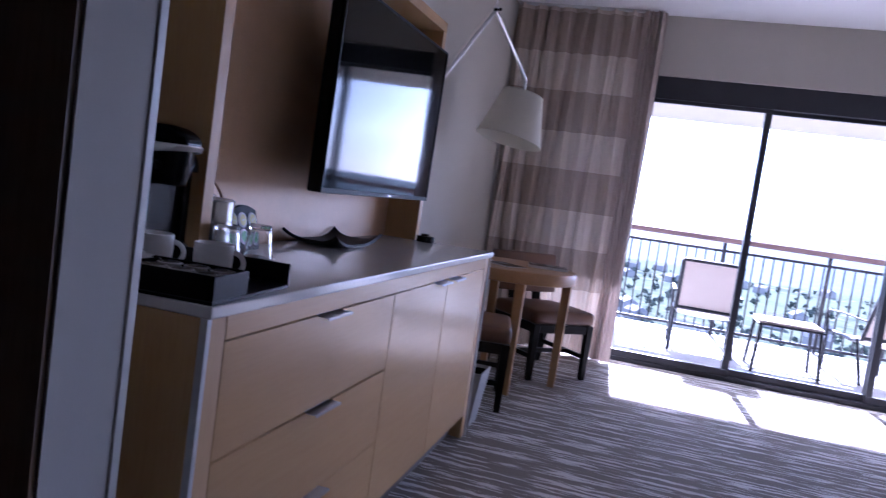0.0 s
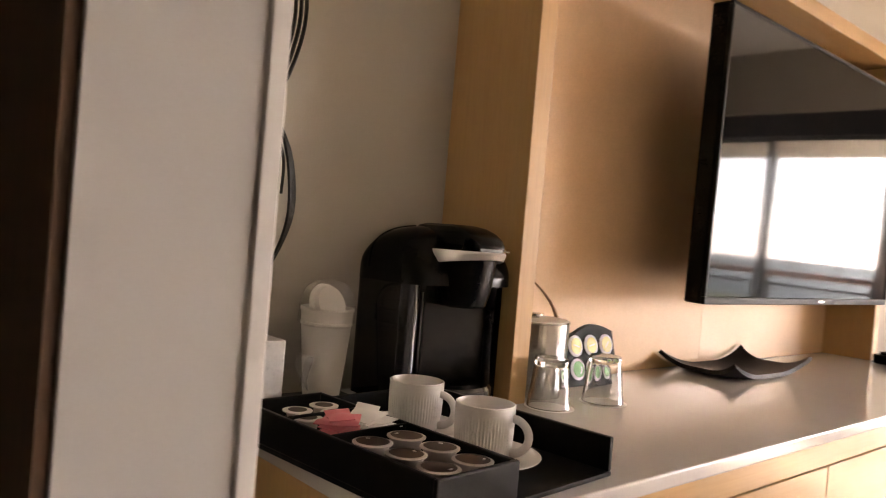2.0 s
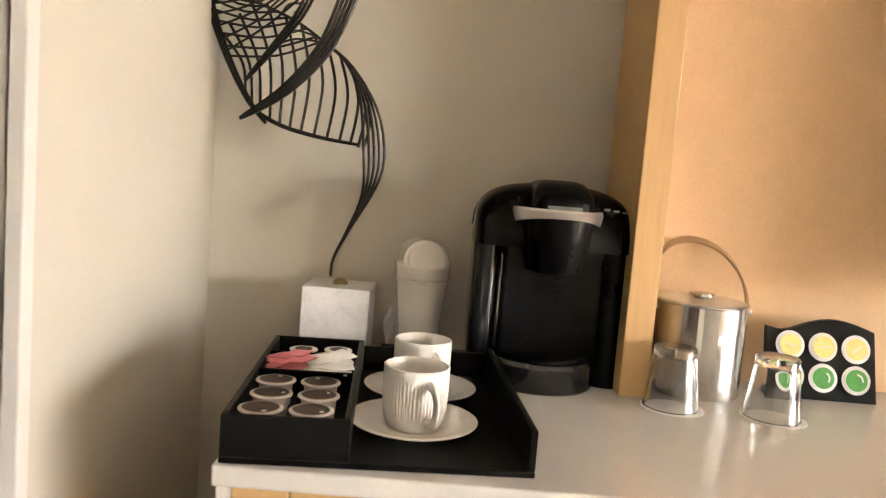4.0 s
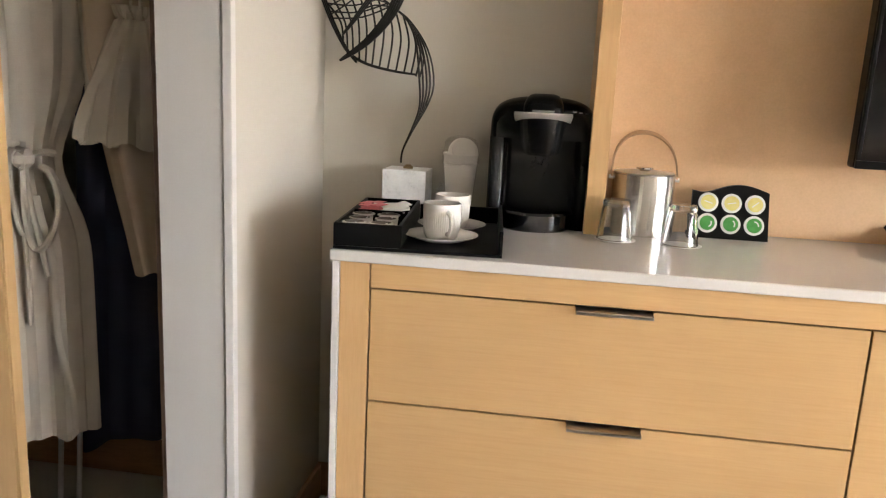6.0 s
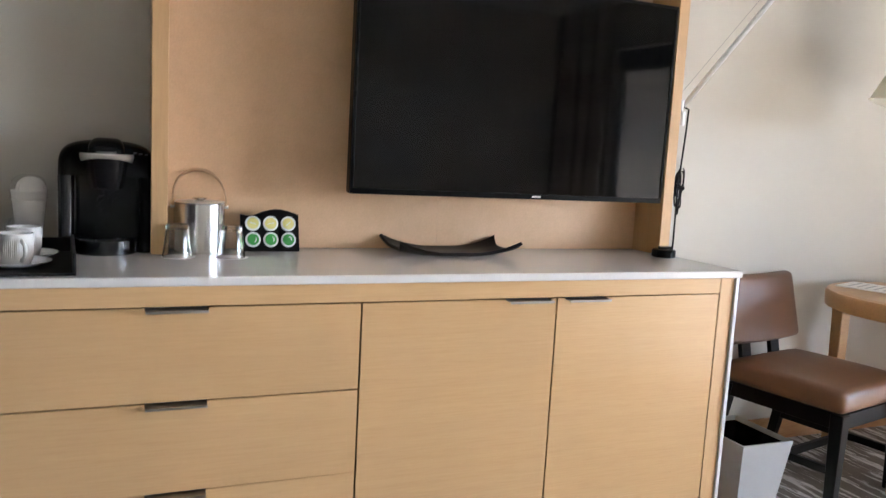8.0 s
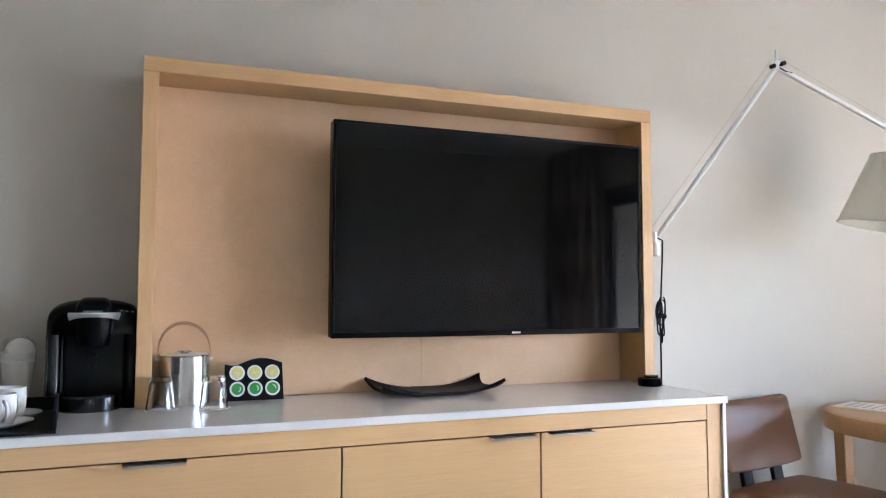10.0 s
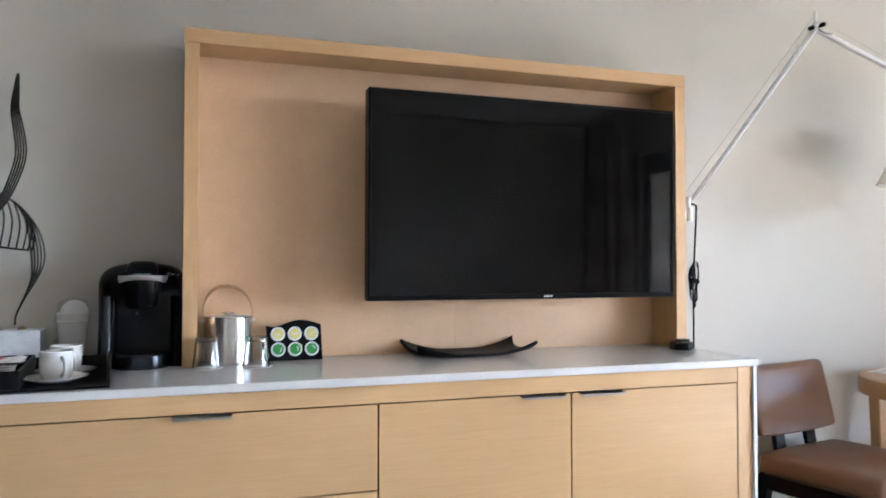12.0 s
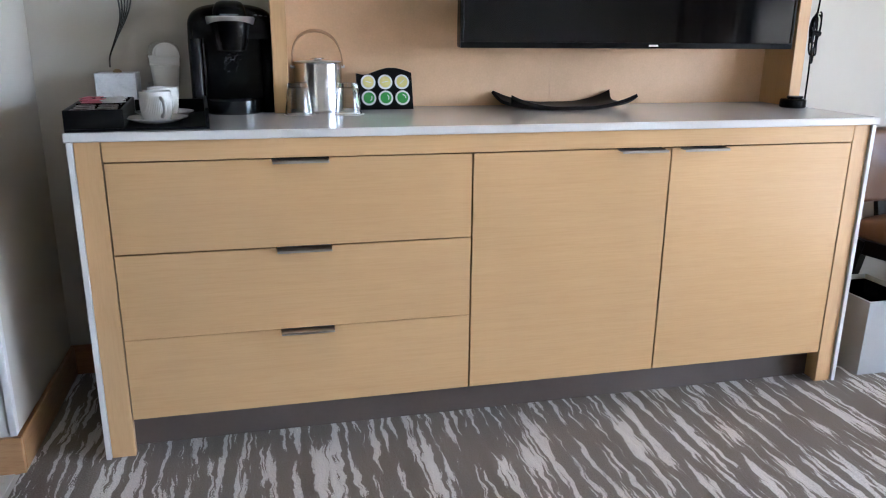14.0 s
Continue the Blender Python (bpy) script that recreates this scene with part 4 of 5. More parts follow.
    bag = thing("laundry_bag", (-0.555, 0.263, 0), "cream cotton drawstring laundry bag", "laundry bag", "bags in the closet", turn=58)
    part("bag_body", cloth(0, 0, 1.054, 1.345, lambda v: 0.145 - 0.097 * v ** 1.4, lambda v: 0.038 - 0.011 * v, 9, 21, slant=-0.016), CLOTH_CREAM, bag)
    part("ruffle", cloth(0, 0, 1.345, 1.377, lambda v: 0.043 + 0.013 * v, lambda v: 0.027, 11, 22, rows=4), CLOTH_CREAM, bag)
    part("drawstring", tube([(-0.012, 0, 1.35), (-0.006, 0.01, 1.6), (0.02, 0.022, 1.95), (0.022, 0.028, 1.968), (0.03, 0.036, 1.95), (0.012, 0.01, 1.6), (0.012, 0, 1.35)], 0.004, 6), CLOTH_CREAM, bag)
    bag2 = thing("laundry_bag", (-0.564, 0.338, 0), "long tan cotton bag hanging behind the cream bag", "laundry bag", "bags in the closet", turn=58)
    part("bag_body", cloth(0, 0, 0.721, 1.52, lambda v: 0.081 + 0.091 * min(1.0, v * 1.5) - 0.032 * v, lambda v: 0.030, 5, 31, lean=-0.054, slant=-0.011), CLOTH_TAN, bag2)
    part("drawstring", tube([(-0.02, 0, 1.52), (-0.02, -0.01, 1.95), (-0.015, -0.022, 1.968), (-0.01, -0.036, 1.95), (0.01, 0, 1.52)], 0.004, 6), CLOTH_TAN, bag2)

    stand = thing("folding_stand", (-0.85, 0.30, 0), "chrome legs of a folded stand on the closet floor", "folding stand")
    for k, x in enumerate((0.0, 0.055)):
        part("leg", tube([(x, 0, -0.003), (x + 0.01, 0.03, 0.45)], 0.007, 8), CHROME, stand)
    part("crossbar", tube([(0.008, 0.025, 0.40), (0.063, 0.025, 0.40)], 0.006, 8), CHROME, stand)


CLOTH_CREAM = varied("cream_cotton", (0.66, 0.60, 0.50), (0.74, 0.68, 0.58), 0.9, 6.0, grain=350, relief=0.5, spec=0.2)
CLOTH_TAN = varied("tan_cotton", (0.54, 0.44, 0.34), (0.62, 0.51, 0.40), 0.9, 6.0, grain=350, relief=0.5, spec=0.2)
closet_things()

# ---- on the worktop ----
PORCELAIN = varied("white_porcelain", (0.76, 0.74, 0.71), (0.80, 0.78, 0.75), 0.18, 8.0, relief=0.0)

def marble_material():
    m = shader("white_marble", (0.7, 0.7, 0.7), 0.35)
    v = coords(m)
    cloud, vein = noise_tex(m, v, 22.0, 8.0, 0.7), noise_tex(m, v, 130.0, 4.0)
    lk(m, ramp(m, mix(m, 0.3, cloud, vein), [(0.33, (0.46, 0.46, 0.46)), (0.45, (0.66, 0.65, 0.64)), (0.6, (0.74, 0.73, 0.72))]), bsdf(m).inputs["Base Color"])
    return m


MARBLE = marble_material()
DIM_MARK = varied("dim_grey_print", (0.10, 0.10, 0.10), (0.14, 0.14, 0.14), 0.5, 60.0, relief=0.0)
IRON = varied("dark_wrought_wire", (0.010, 0.0095, 0.009), (0.038, 0.036, 0.033), 0.36, 30.0, metal=0.7, grain=300, relief=0.3)
POD_LID = varied("brown_pod_foil", (0.045, 0.026, 0.018), (0.08, 0.046, 0.031), 0.5, 40.0, relief=0.1, spec=0.2)
POD_RIM = varied("pale_pod_rim", (0.44, 0.40, 0.37), (0.52, 0.48, 0.45), 0.35, 40.0, relief=0.0)
PINK = varied("pink_paper", (0.70, 0.17, 0.22), (0.78, 0.25, 0.29), 0.6, 30.0, grain=200)
WHITE_PAPER = varied("white_paper", (0.72, 0.71, 0.69), (0.78, 0.77, 0.75), 0.7, 20.0, grain=200, relief=0.1)
YELLOW = varied("yellow_pod_print", (0.68, 0.57, 0.14), (0.74, 0.66, 0.28), 0.4, 60.0, relief=0.0)
GREEN = varied("green_pod_print", (0.035, 0.27, 0.04), (0.07, 0.35, 0.065), 0.4, 60.0, relief=0.0)
TAN_LEATHER = varied("tan_leather_strap", (0.40, 0.245, 0.13), (0.47, 0.30, 0.17), 0.6, 20.0, grain=300, relief=0.3)
CUP_PAPER = varied("cream_paper_cup", (0.86, 0.83, 0.77), (0.91, 0.88, 0.82), 0.6, 20.0, grain=150)
cup_glow = nd(CUP_PAPER, "ShaderNodeBsdfTranslucent", Color=(0.93, 0.90, 0.84, 1))
cup_mix = nd(CUP_PAPER, "ShaderNodeMixShader", Fac=0.35)
lk(CUP_PAPER, bsdf(CUP_PAPER).outputs[0], cup_mix.inputs[1])
lk(CUP_PAPER, cup_glow.outputs[0], cup_mix.inputs[2])
lk(CUP_PAPER, cup_mix.outputs[0], CUP_PAPER.node_tree.nodes["Material Output"].inputs["Surface"])
WRAP = shader("clear_plastic_wrap", (0.95, 0.95, 0.95), 0.12)
bsdf(WRAP).inputs["Transmission Weight"].default_value = 0.0
bsdf(WRAP).inputs["Alpha"].default_value = 0.13
TANK = shader("smoked_tank_plastic", (0.012, 0.012, 0.014), 0.08, 0.0, 0.4)
GREY_MARK = varied("grey_print", (0.35, 0.35, 0.36), (0.42, 0.42, 0.43), 0.5, 50.0, relief=0.0)
BRASS = varied("aged_brass", (0.30, 0.22, 0.12), (0.38, 0.28, 0.16), 0.4, 40.0, metal=1.0, relief=0.1)


TRAY = pose(0.002, 0.001, H, 0, 0, 4.4)


def on_tray(x, y, z, turn=0):
    """A pose for a thing at that place of the tray, from its front corner."""
    return TRAY @ pose(x, y, z, 0, 0, turn)


def tray():
    t = thing("tray", (0, 0, 0), "black leatherette tray with a divided box along one side", "tray")
    t.matrix_world = TRAY
    part("tray_floor", box(0.0, 0.338, 0.0, 0.385, 0.0005, 0.007, 0.001), LEATHER_BLACK, t)
    part("end_wall", box(0.330, 0.338, 0.0, 0.385, 0.0072, 0.054, 0.002), LEATHER_BLACK, t)
    part("back_wall", box(0.137, 0.3295, 0.377, 0.385, 0.0072, 0.046, 0.002), LEATHER_BLACK, t)
    for n, b in (("box_front", (0.0, 0.136, 0.0, 0.007)), ("box_back", (0.0, 0.136, 0.378, 0.385)), ("box_side", (0.0, 0.007, 0.0072, 0.3778)), ("box_side", (0.129, 0.136, 0.0072, 0.3778)),
                 ("divider", (0.0072, 0.1288, 0.186, 0.191)), ("divider", (0.0072, 0.1288, 0.282, 0.287))):
        part(n, box(b[0], b[1], b[2], b[3], 0.0072, 0.054, 0.002), LEATHER_BLACK, t)
    part("box_floor", box(0.0072, 0.1288, 0.0072, 0.3778, 0.0072, 0.020), LEATHER_BLACK, t, smooth=False)


tray()


def pod():
    p = thing("coffee_pod", (0, 0, 0), "small coffee pod with a brown foil lid and pale rim", "coffee pod", "pods in the tray")
    part("cup", lathe([(0.016, 0.0), (0.0185, 0.002), (0.021, 0.030)], 20), POD_RIM, p)
    part("rim", lathe([(0.021, 0.0302), (0.0245, 0.0302), (0.0247, 0.0315), (0.0205, 0.0328)], 28, cap=False), POD_RIM, p)
    part("lid", lathe([(0.0212, 0.0305), (0.0212, 0.0318), (0.010, 0.0322)], 28), POD_LID, p, "brown foil lid")
    part("lid_mark", box(0.003, 0.008, -0.014, -0.011, 0.0321, 0.0326), WHITE_PAPER, p, smooth=False)
    return p


first_pod = None
for i in range(2):
    for j in range(3):
        m = on_tray(0.036 + 0.055 * i + 0.003 * (j % 2), 0.034 + 0.056 * j, 0.0205, 37 * i + 71 * j)
        if first_pod:
            copy_thing(first_pod, m)
        else:
            first_pod = pod()
            first_pod.matrix_world = m


def packet(at, turn, mat, label, tilt):
    def f(u, v):
        puff = 0.004 * math.sin(3.14 * u) * math.sin(3.14 * v)
        return (-0.03 + 0.06 * u, -0.016 + 0.032 * v, puff + 0.0015 * math.sin(8 * u))
    p = part("sugar_packet", grid(f, 8, 5, thick=0.0015), mat)
    p.matrix_world = TRAY @ pose(*at, tilt, -tilt * 0.4, turn)
    return tagged(p, label, "packet", "sugar packets in the tray")


for k in range(5):
    packet((0.043 + 0.004 * (k % 2), 0.210 + 0.012 * (k % 3), 0.050 + 0.004 * k), 8 + 13 * k, PINK, "pink paper sugar packet lying in the tray", 6 - 3 * k)
for k in range(4):
    packet((0.094 + 0.004 * (k % 2), 0.206 + 0.010 * k, 0.050 + 0.004 * k), -10 + 17 * k, WHITE_PAPER, "white paper sweetener packet lying in the tray", -5 + 4 * k)


def creamer(at, k):
    c = thing("creamer_pod", (0, 0, 0), "small pale creamer pod in the tray", "creamer", "creamers in the tray")
    c.matrix_world = on_tray(*at, 40 * k)
    part("cup", lathe([(0.012, 0.0), (0.015, 0.024)], 18), POD_RIM, c)
    part("lid", lathe([(0.0205, 0.0242), (0.0208, 0.0256), (0.012, 0.0262)], 24), WHITE_PAPER, c)
    part("print", lathe([(0.013, 0.0263), (0.013, 0.0267)], 20), POD_LID, c)


for k, (x, y) in enumerate(((0.038, 0.318), (0.09, 0.325), (0.05, 0.358), (0.10, 0.365))):
    creamer((x, y - 0.036, 0.024), k)


def saucer(at):
    s = part("saucer", lathe([(0.030, 0.0), (0.045, 0.0015), (0.062, 0.007), (0.0785, 0.0135), (0.0795, 0.0150), (0.0775, 0.0155), (0.058, 0.0095), (0.040, 0.0045), (0.010, 0.0040)], 56), PORCELAIN)
    s.matrix_world = on_tray(*at)
    return tagged(s, "round white porcelain saucer on the tray", "saucer", "saucers on the tray")


def mug(at, turn):
    m = thing("mug", (0, 0, 0), "ribbed white porcelain mug standing on a saucer", "mug", "mugs on the tray")
    m.matrix_world = on_tray(*at, turn)
    h = 0.076
    prof = [(0.020, 0.002), (0.030, 0.0), (0.034, 0.004), (0.0375, 0.014), (0.0395, 0.028), (0.0402, 0.045), (0.0405, 0.065), (0.0405, 0.071), (0.0405, h), (0.0385, h + 0.0008), (0.0372, h - 0.002), (0.0365, 0.03), (0.030, 0.008), (0.005, 0.006)]
    part("bowl", lathe(prof, 112, flutes=1, depth=0.00110, z_from=0.012, z_to=0.066), PORCELAIN, m)
    hp = [(0.0385 + 0.024 * math.sin(a), 0, 0.038 + 0.023 * math.cos(a)) for a in [i * math.pi / 12 for i in range(13)]]
    part("handle", tube(hp, 0.0042, 10, flat=1.35), PORCELAIN, m)


for x, y in ((0.208, 0.120), (0.222, 0.268)):
    saucer((x, y, 0.0072))
    mug((x, y, 0.0118), -68)


def sculpture():
    s = thing("sculpture", (0.044, 0.553, H), "abstract twisted dark wire sculpture on a white marble block", "sculpture")
    part("marble_base", box(-0.058, 0.058, -0.053, 0.053, 0.0005, 0.1155, 0.002), MARBLE, s, "square white marble block")
    part("collar", lathe([(0.013, 0.1157), (0.013, 0.120), (0.006, 0.126)], 20), BRASS, s, "small brass collar")

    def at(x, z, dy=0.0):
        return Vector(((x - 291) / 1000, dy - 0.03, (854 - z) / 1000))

    def curve(pts, n):
        """A smooth line through a few points."""
        out = []
        for i in range(n + 1):
            f = i / n * (len(pts) - 1)
            k = min(int(f), len(pts) - 2)
            u = f - k
            p0, p1, p2, p3 = pts[max(k - 1, 0)], pts[k], pts[k + 1], pts[min(k + 2, len(pts) - 1)]
            out.append(0.5 * (2 * p1 + (p2 - p0) * u + (2 * p0 - 5 * p1 + 4 * p2 - p3) * u * u + (3 * p1 - p0 - 3 * p2 + p3) * u ** 3))
        return out
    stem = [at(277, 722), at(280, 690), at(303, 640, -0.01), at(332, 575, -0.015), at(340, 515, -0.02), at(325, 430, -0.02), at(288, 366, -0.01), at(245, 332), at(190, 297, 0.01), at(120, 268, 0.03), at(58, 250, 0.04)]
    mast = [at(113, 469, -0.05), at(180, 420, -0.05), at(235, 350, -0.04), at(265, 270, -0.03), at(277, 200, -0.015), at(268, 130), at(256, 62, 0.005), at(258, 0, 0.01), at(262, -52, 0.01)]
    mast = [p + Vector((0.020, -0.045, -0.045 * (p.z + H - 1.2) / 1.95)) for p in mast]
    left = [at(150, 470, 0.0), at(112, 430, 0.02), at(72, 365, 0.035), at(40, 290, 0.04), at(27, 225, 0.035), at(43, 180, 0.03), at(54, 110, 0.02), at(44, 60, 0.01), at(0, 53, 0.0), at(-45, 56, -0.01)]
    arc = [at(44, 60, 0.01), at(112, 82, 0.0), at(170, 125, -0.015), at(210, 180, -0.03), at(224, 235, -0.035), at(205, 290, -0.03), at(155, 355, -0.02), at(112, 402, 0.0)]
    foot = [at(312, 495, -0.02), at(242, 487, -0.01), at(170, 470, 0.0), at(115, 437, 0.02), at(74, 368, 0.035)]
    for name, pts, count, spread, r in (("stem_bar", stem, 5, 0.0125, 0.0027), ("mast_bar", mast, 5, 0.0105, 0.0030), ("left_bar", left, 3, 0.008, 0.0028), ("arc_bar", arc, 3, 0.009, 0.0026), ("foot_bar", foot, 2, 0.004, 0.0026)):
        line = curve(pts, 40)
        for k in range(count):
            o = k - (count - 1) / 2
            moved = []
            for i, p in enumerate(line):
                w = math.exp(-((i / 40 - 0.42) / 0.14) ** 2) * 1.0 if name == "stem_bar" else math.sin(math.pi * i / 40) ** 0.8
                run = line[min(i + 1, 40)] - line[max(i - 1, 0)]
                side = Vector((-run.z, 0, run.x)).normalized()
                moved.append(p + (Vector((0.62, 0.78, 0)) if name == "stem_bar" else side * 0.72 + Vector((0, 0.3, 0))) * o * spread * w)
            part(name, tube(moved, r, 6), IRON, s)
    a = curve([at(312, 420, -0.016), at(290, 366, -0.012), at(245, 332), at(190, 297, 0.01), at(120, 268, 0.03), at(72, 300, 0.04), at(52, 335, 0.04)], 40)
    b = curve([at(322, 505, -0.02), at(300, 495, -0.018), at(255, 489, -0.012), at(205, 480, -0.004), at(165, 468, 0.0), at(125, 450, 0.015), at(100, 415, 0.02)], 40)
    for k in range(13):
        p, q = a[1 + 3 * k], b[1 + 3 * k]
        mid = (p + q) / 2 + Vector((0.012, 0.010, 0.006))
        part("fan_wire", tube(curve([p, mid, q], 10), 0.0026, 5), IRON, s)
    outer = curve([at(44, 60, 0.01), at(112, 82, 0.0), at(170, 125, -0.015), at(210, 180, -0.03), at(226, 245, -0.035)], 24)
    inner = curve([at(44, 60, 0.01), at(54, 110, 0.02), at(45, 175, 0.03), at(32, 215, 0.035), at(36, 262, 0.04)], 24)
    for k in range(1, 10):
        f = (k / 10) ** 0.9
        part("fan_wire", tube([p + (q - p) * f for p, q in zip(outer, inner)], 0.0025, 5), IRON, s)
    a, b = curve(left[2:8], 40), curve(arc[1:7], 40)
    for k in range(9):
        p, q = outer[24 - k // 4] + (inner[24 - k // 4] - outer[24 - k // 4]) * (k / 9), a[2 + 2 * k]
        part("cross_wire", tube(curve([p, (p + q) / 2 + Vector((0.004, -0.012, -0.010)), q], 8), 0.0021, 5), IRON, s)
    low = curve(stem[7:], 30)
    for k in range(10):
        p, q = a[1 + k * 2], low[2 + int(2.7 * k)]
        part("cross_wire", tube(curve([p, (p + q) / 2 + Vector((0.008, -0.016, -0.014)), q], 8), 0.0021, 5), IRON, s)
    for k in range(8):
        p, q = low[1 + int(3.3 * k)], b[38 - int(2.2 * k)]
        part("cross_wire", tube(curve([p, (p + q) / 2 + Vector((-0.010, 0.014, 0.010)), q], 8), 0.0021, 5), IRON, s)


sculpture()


def wrapped_cups():
    c = thing("wrapped_cups", (0.188, 0.520, H + 0.0042), "two cream paper cups and a lid wrapped in clear plastic", "paper cups")
    prof = [(0.029, 0.0), (0.030, 0.002), (0.0425, 0.132), (0.0448, 0.135), (0.0435, 0.138), (0.041, 0.137)]
    part("cup", lathe(prof, 40), CUP_PAPER, c)
    up = lathe([(0.0432, 0.139), (0.0442, 0.156), (0.0462, 0.159), (0.0452, 0.163), (0.0425, 0.161), (0.036, 0.150)], 40)
    part("second_cup", up, CUP_PAPER, c)
    lid = lathe([(0.038, 0.0), (0.0395, 0.003), (0.038, 0.006), (0.034, 0.008), (0.031, 0.016), (0.012, 0.017)], 36)
    bmesh.ops.transform(lid, matrix=pose(0.004, 0.012, 0.163, 68, 0, 12), verts=lid.verts)
    part("lid", lid, CUP_PAPER, c, "cream plastic lid standing on edge")
    outline = [(0.031 + 0.0128 * i / 13, 0.001 + 0.134 * i / 13) for i in range(14)] + [(0.0475, 0.139), (0.0465, 0.145), (0.0475, 0.155), (0.0482, 0.162), (0.045, 0.170), (0.043, 0.180), (0.041, 0.190), (0.034, 0.200), (0.022, 0.206), (0.008, 0.208)]
    wrap = lathe(outline, 40, cap=False)
    for v in wrap.verts:
        n = noise.noise(v.co * 70) + 0.8 * noise.noise(v.co * 160)
        v.co.x *= 1.02 + 0.06 * n
        v.co.y *= 1.02 + 0.06 * n
        v.co.z += 0.002 * noise.noise(v.co * 90)
    part("wrap", wrap, WRAP, c, "crinkled clear plastic wrap", smooth=False).visible_shadow = False
    part("wrap_tail", grid(lambda u, v: (-0.040 - 0.022 * u * (1 - abs(v - 0.5)), -0.02 + 0.02 * math.sin(5 * u + 3 * v), 0.03 + 0.055 * v), 5, 5, thick=0.0004), WRAP, c)


wrapped_cups()
mt = part("mat", box(0.120, 0.270, 0.4205, 0.600, H + 0.0005, H + 0.004, 0.001), LEATHER_BLACK)
tagged(mt, "thin black leatherette mat under the wrapped cups", "mat")


def coffee_maker():
    c = thing("coffee_maker", (0.394, 0.470, H), "black single-serve coffee maker with a silver lever", "coffee maker")
    # local: -y is the front
    def rounded(w, y0, y1, r, n=7):
        pts = []
        for cx, cy, a0 in ((w - r, y1 - r, 0), (-w + r, y1 - r, 90), (-w + r, y0 + r, 180), (w - r, y0 + r, 270)):
            for i in range(n):
                a = radians(a0 + 90 * i / (n - 1))
                pts.append((cx + r * math.cos(a), cy + r * math.sin(a)))
        return pts
    back = slab(rounded(0.100, -0.005, 0.108, 0.03), 0.0005, 0.215, 0.0)
    part("rear_body", back, BLACK, c)
    part("column_panel", slab(rounded(0.082, -0.044, 0.01, 0.014), 0.0465, 0.2185), BLACK, c, "recessed front panel").location = (0.002, 0, 0)
    part("tank", slab(rounded(0.019, -0.058, 0.09, 0.017), 0.012, 0.2185), TANK, c, "smoked clear water tank").location = (-0.0985, 0.0, 0)
    part("tank_edge", tube([(-0.0765, -0.050, 0.03), (-0.0765, -0.050, 0.205)], 0.0030, 8), BLACK_GLOSS, c, "glossy tank edge")
    part("right_body", slab(rounded(0.022, -0.050, 0.10, 0.020), 0.0005, 0.2185), BLACK, c).location = (0.0955, 0.0, 0)
    def crown(u, v):
        y = -0.082 + 0.196 * u
        w = 0.1185 * min(1.0, (max(0.0, 1 - abs(2 * u - 1) ** 5)) ** 0.25 + 0.0)
        top = 0.222 + 0.098 * (math.sin(math.pi * (0.10 + 0.80 * u)) ** 0.55 - 0.12 * abs(2 * u - 1) ** 3)
        top -= 0.03 * max(0.0, 0.25 - u) / 0.25 + 0.012 * max(0.0, u - 0.7) / 0.3
        q = 2 * v - 1
        x = w * math.copysign(abs(math.sin(q * math.pi / 2)) ** 0.8, q)
        return (x, y, 0.219 + (top - 0.219) * max(0.0, math.cos(q * math.pi / 2)) ** 0.42)
    head = grid(crown, 28, 28)
    bmesh.ops.holes_fill(head, edges=[e for e in head.edges if e.is_boundary], sides=0)
    part("head", head, BLACK, c, "rounded black top")
    seam = [(0.1195 * math.sin(a), 0.052, 0.222 + 0.098 * max(0.0, math.cos(a)) ** 0.5) for a in [radians(-88 + 4 * i) for i in range(20)]]
    part("tank_lid_edge", tube(seam, 0.0014, 6), BLACK_GLOSS, c, "edge of the water tank lid")
    brew = lathe([(0.034, 0.182), (0.041, 0.186), (0.047, 0.21), (0.051, 0.240), (0.054, 0.268)], 40, y=-0.062)
    part("brew_chamber", brew, BLACK, c, "black tapered brew chamber")
    rings, lever = [], bmesh.new()
    arc = [(-0.060, 0.012), (-0.0605, -0.012)] + [(-0.060 * math.cos(radians(a)), -0.040 - 0.088 * math.sin(radians(a))) for a in range(0, 181, 10)] + [(0.0605, -0.012), (0.060, 0.012)]
    for x, y in arc:
        f = min(1.0, max(0.0, (0.012 - y) / 0.14))
        tall = 0.020 * (1 - f) + 0.013 if y < 0.0 else 0.020
        mid = 0.264 + 0.012 * f
        lip = 0.006 + 0.006 * f ** 2
        d = Vector((x, y + 0.03, 0)).normalized()
        rings.append([lever.verts.new((x + d.x * k, y + d.y * k, mid + h)) for k, h in ((0, -tall / 2), (lip * 0.6, -tall / 2), (lip, tall * 0.25), (lip * 0.8, tall / 2), (0, tall / 2))])
    for a, b in zip(rings, rings[1:]):
        for k in range(5):
            lever.faces.new((a[k], a[(k + 1) % 5], b[(k + 1) % 5], b[k]))
    lever.faces.new(rings[0][::-1])
    lever.faces.new(rings[-1])
    part("lever", lever, CHROME, c, "silver lever handle curving round the head")
    cap = bmesh.new()
    rings = []
    for z, w, yf, yb in ((0.272, 0.044, -0.122, 0.02), (0.292, 0.044, -0.124, 0.03), (0.303, 0.042, -0.119, 0.04), (0.314, 0.038, -0.106, 0.05), (0.322, 0.032, -0.086, 0.045), (0.326, 0.022, -0.06, 0.03)):
        rings.append([cap.verts.new((x, y, z)) for x, y in rounded(w, yf, yb, min(0.022, w * 0.6))])
    for a, b in zip(rings, rings[1:]):
        for k in range(len(a)):
            cap.faces.new((a[k], a[(k + 1) % len(a)], b[(k + 1) % len(b)], b[k]))
    cap.faces.new(rings[0][::-1])
    cap.faces.new(rings[-1])
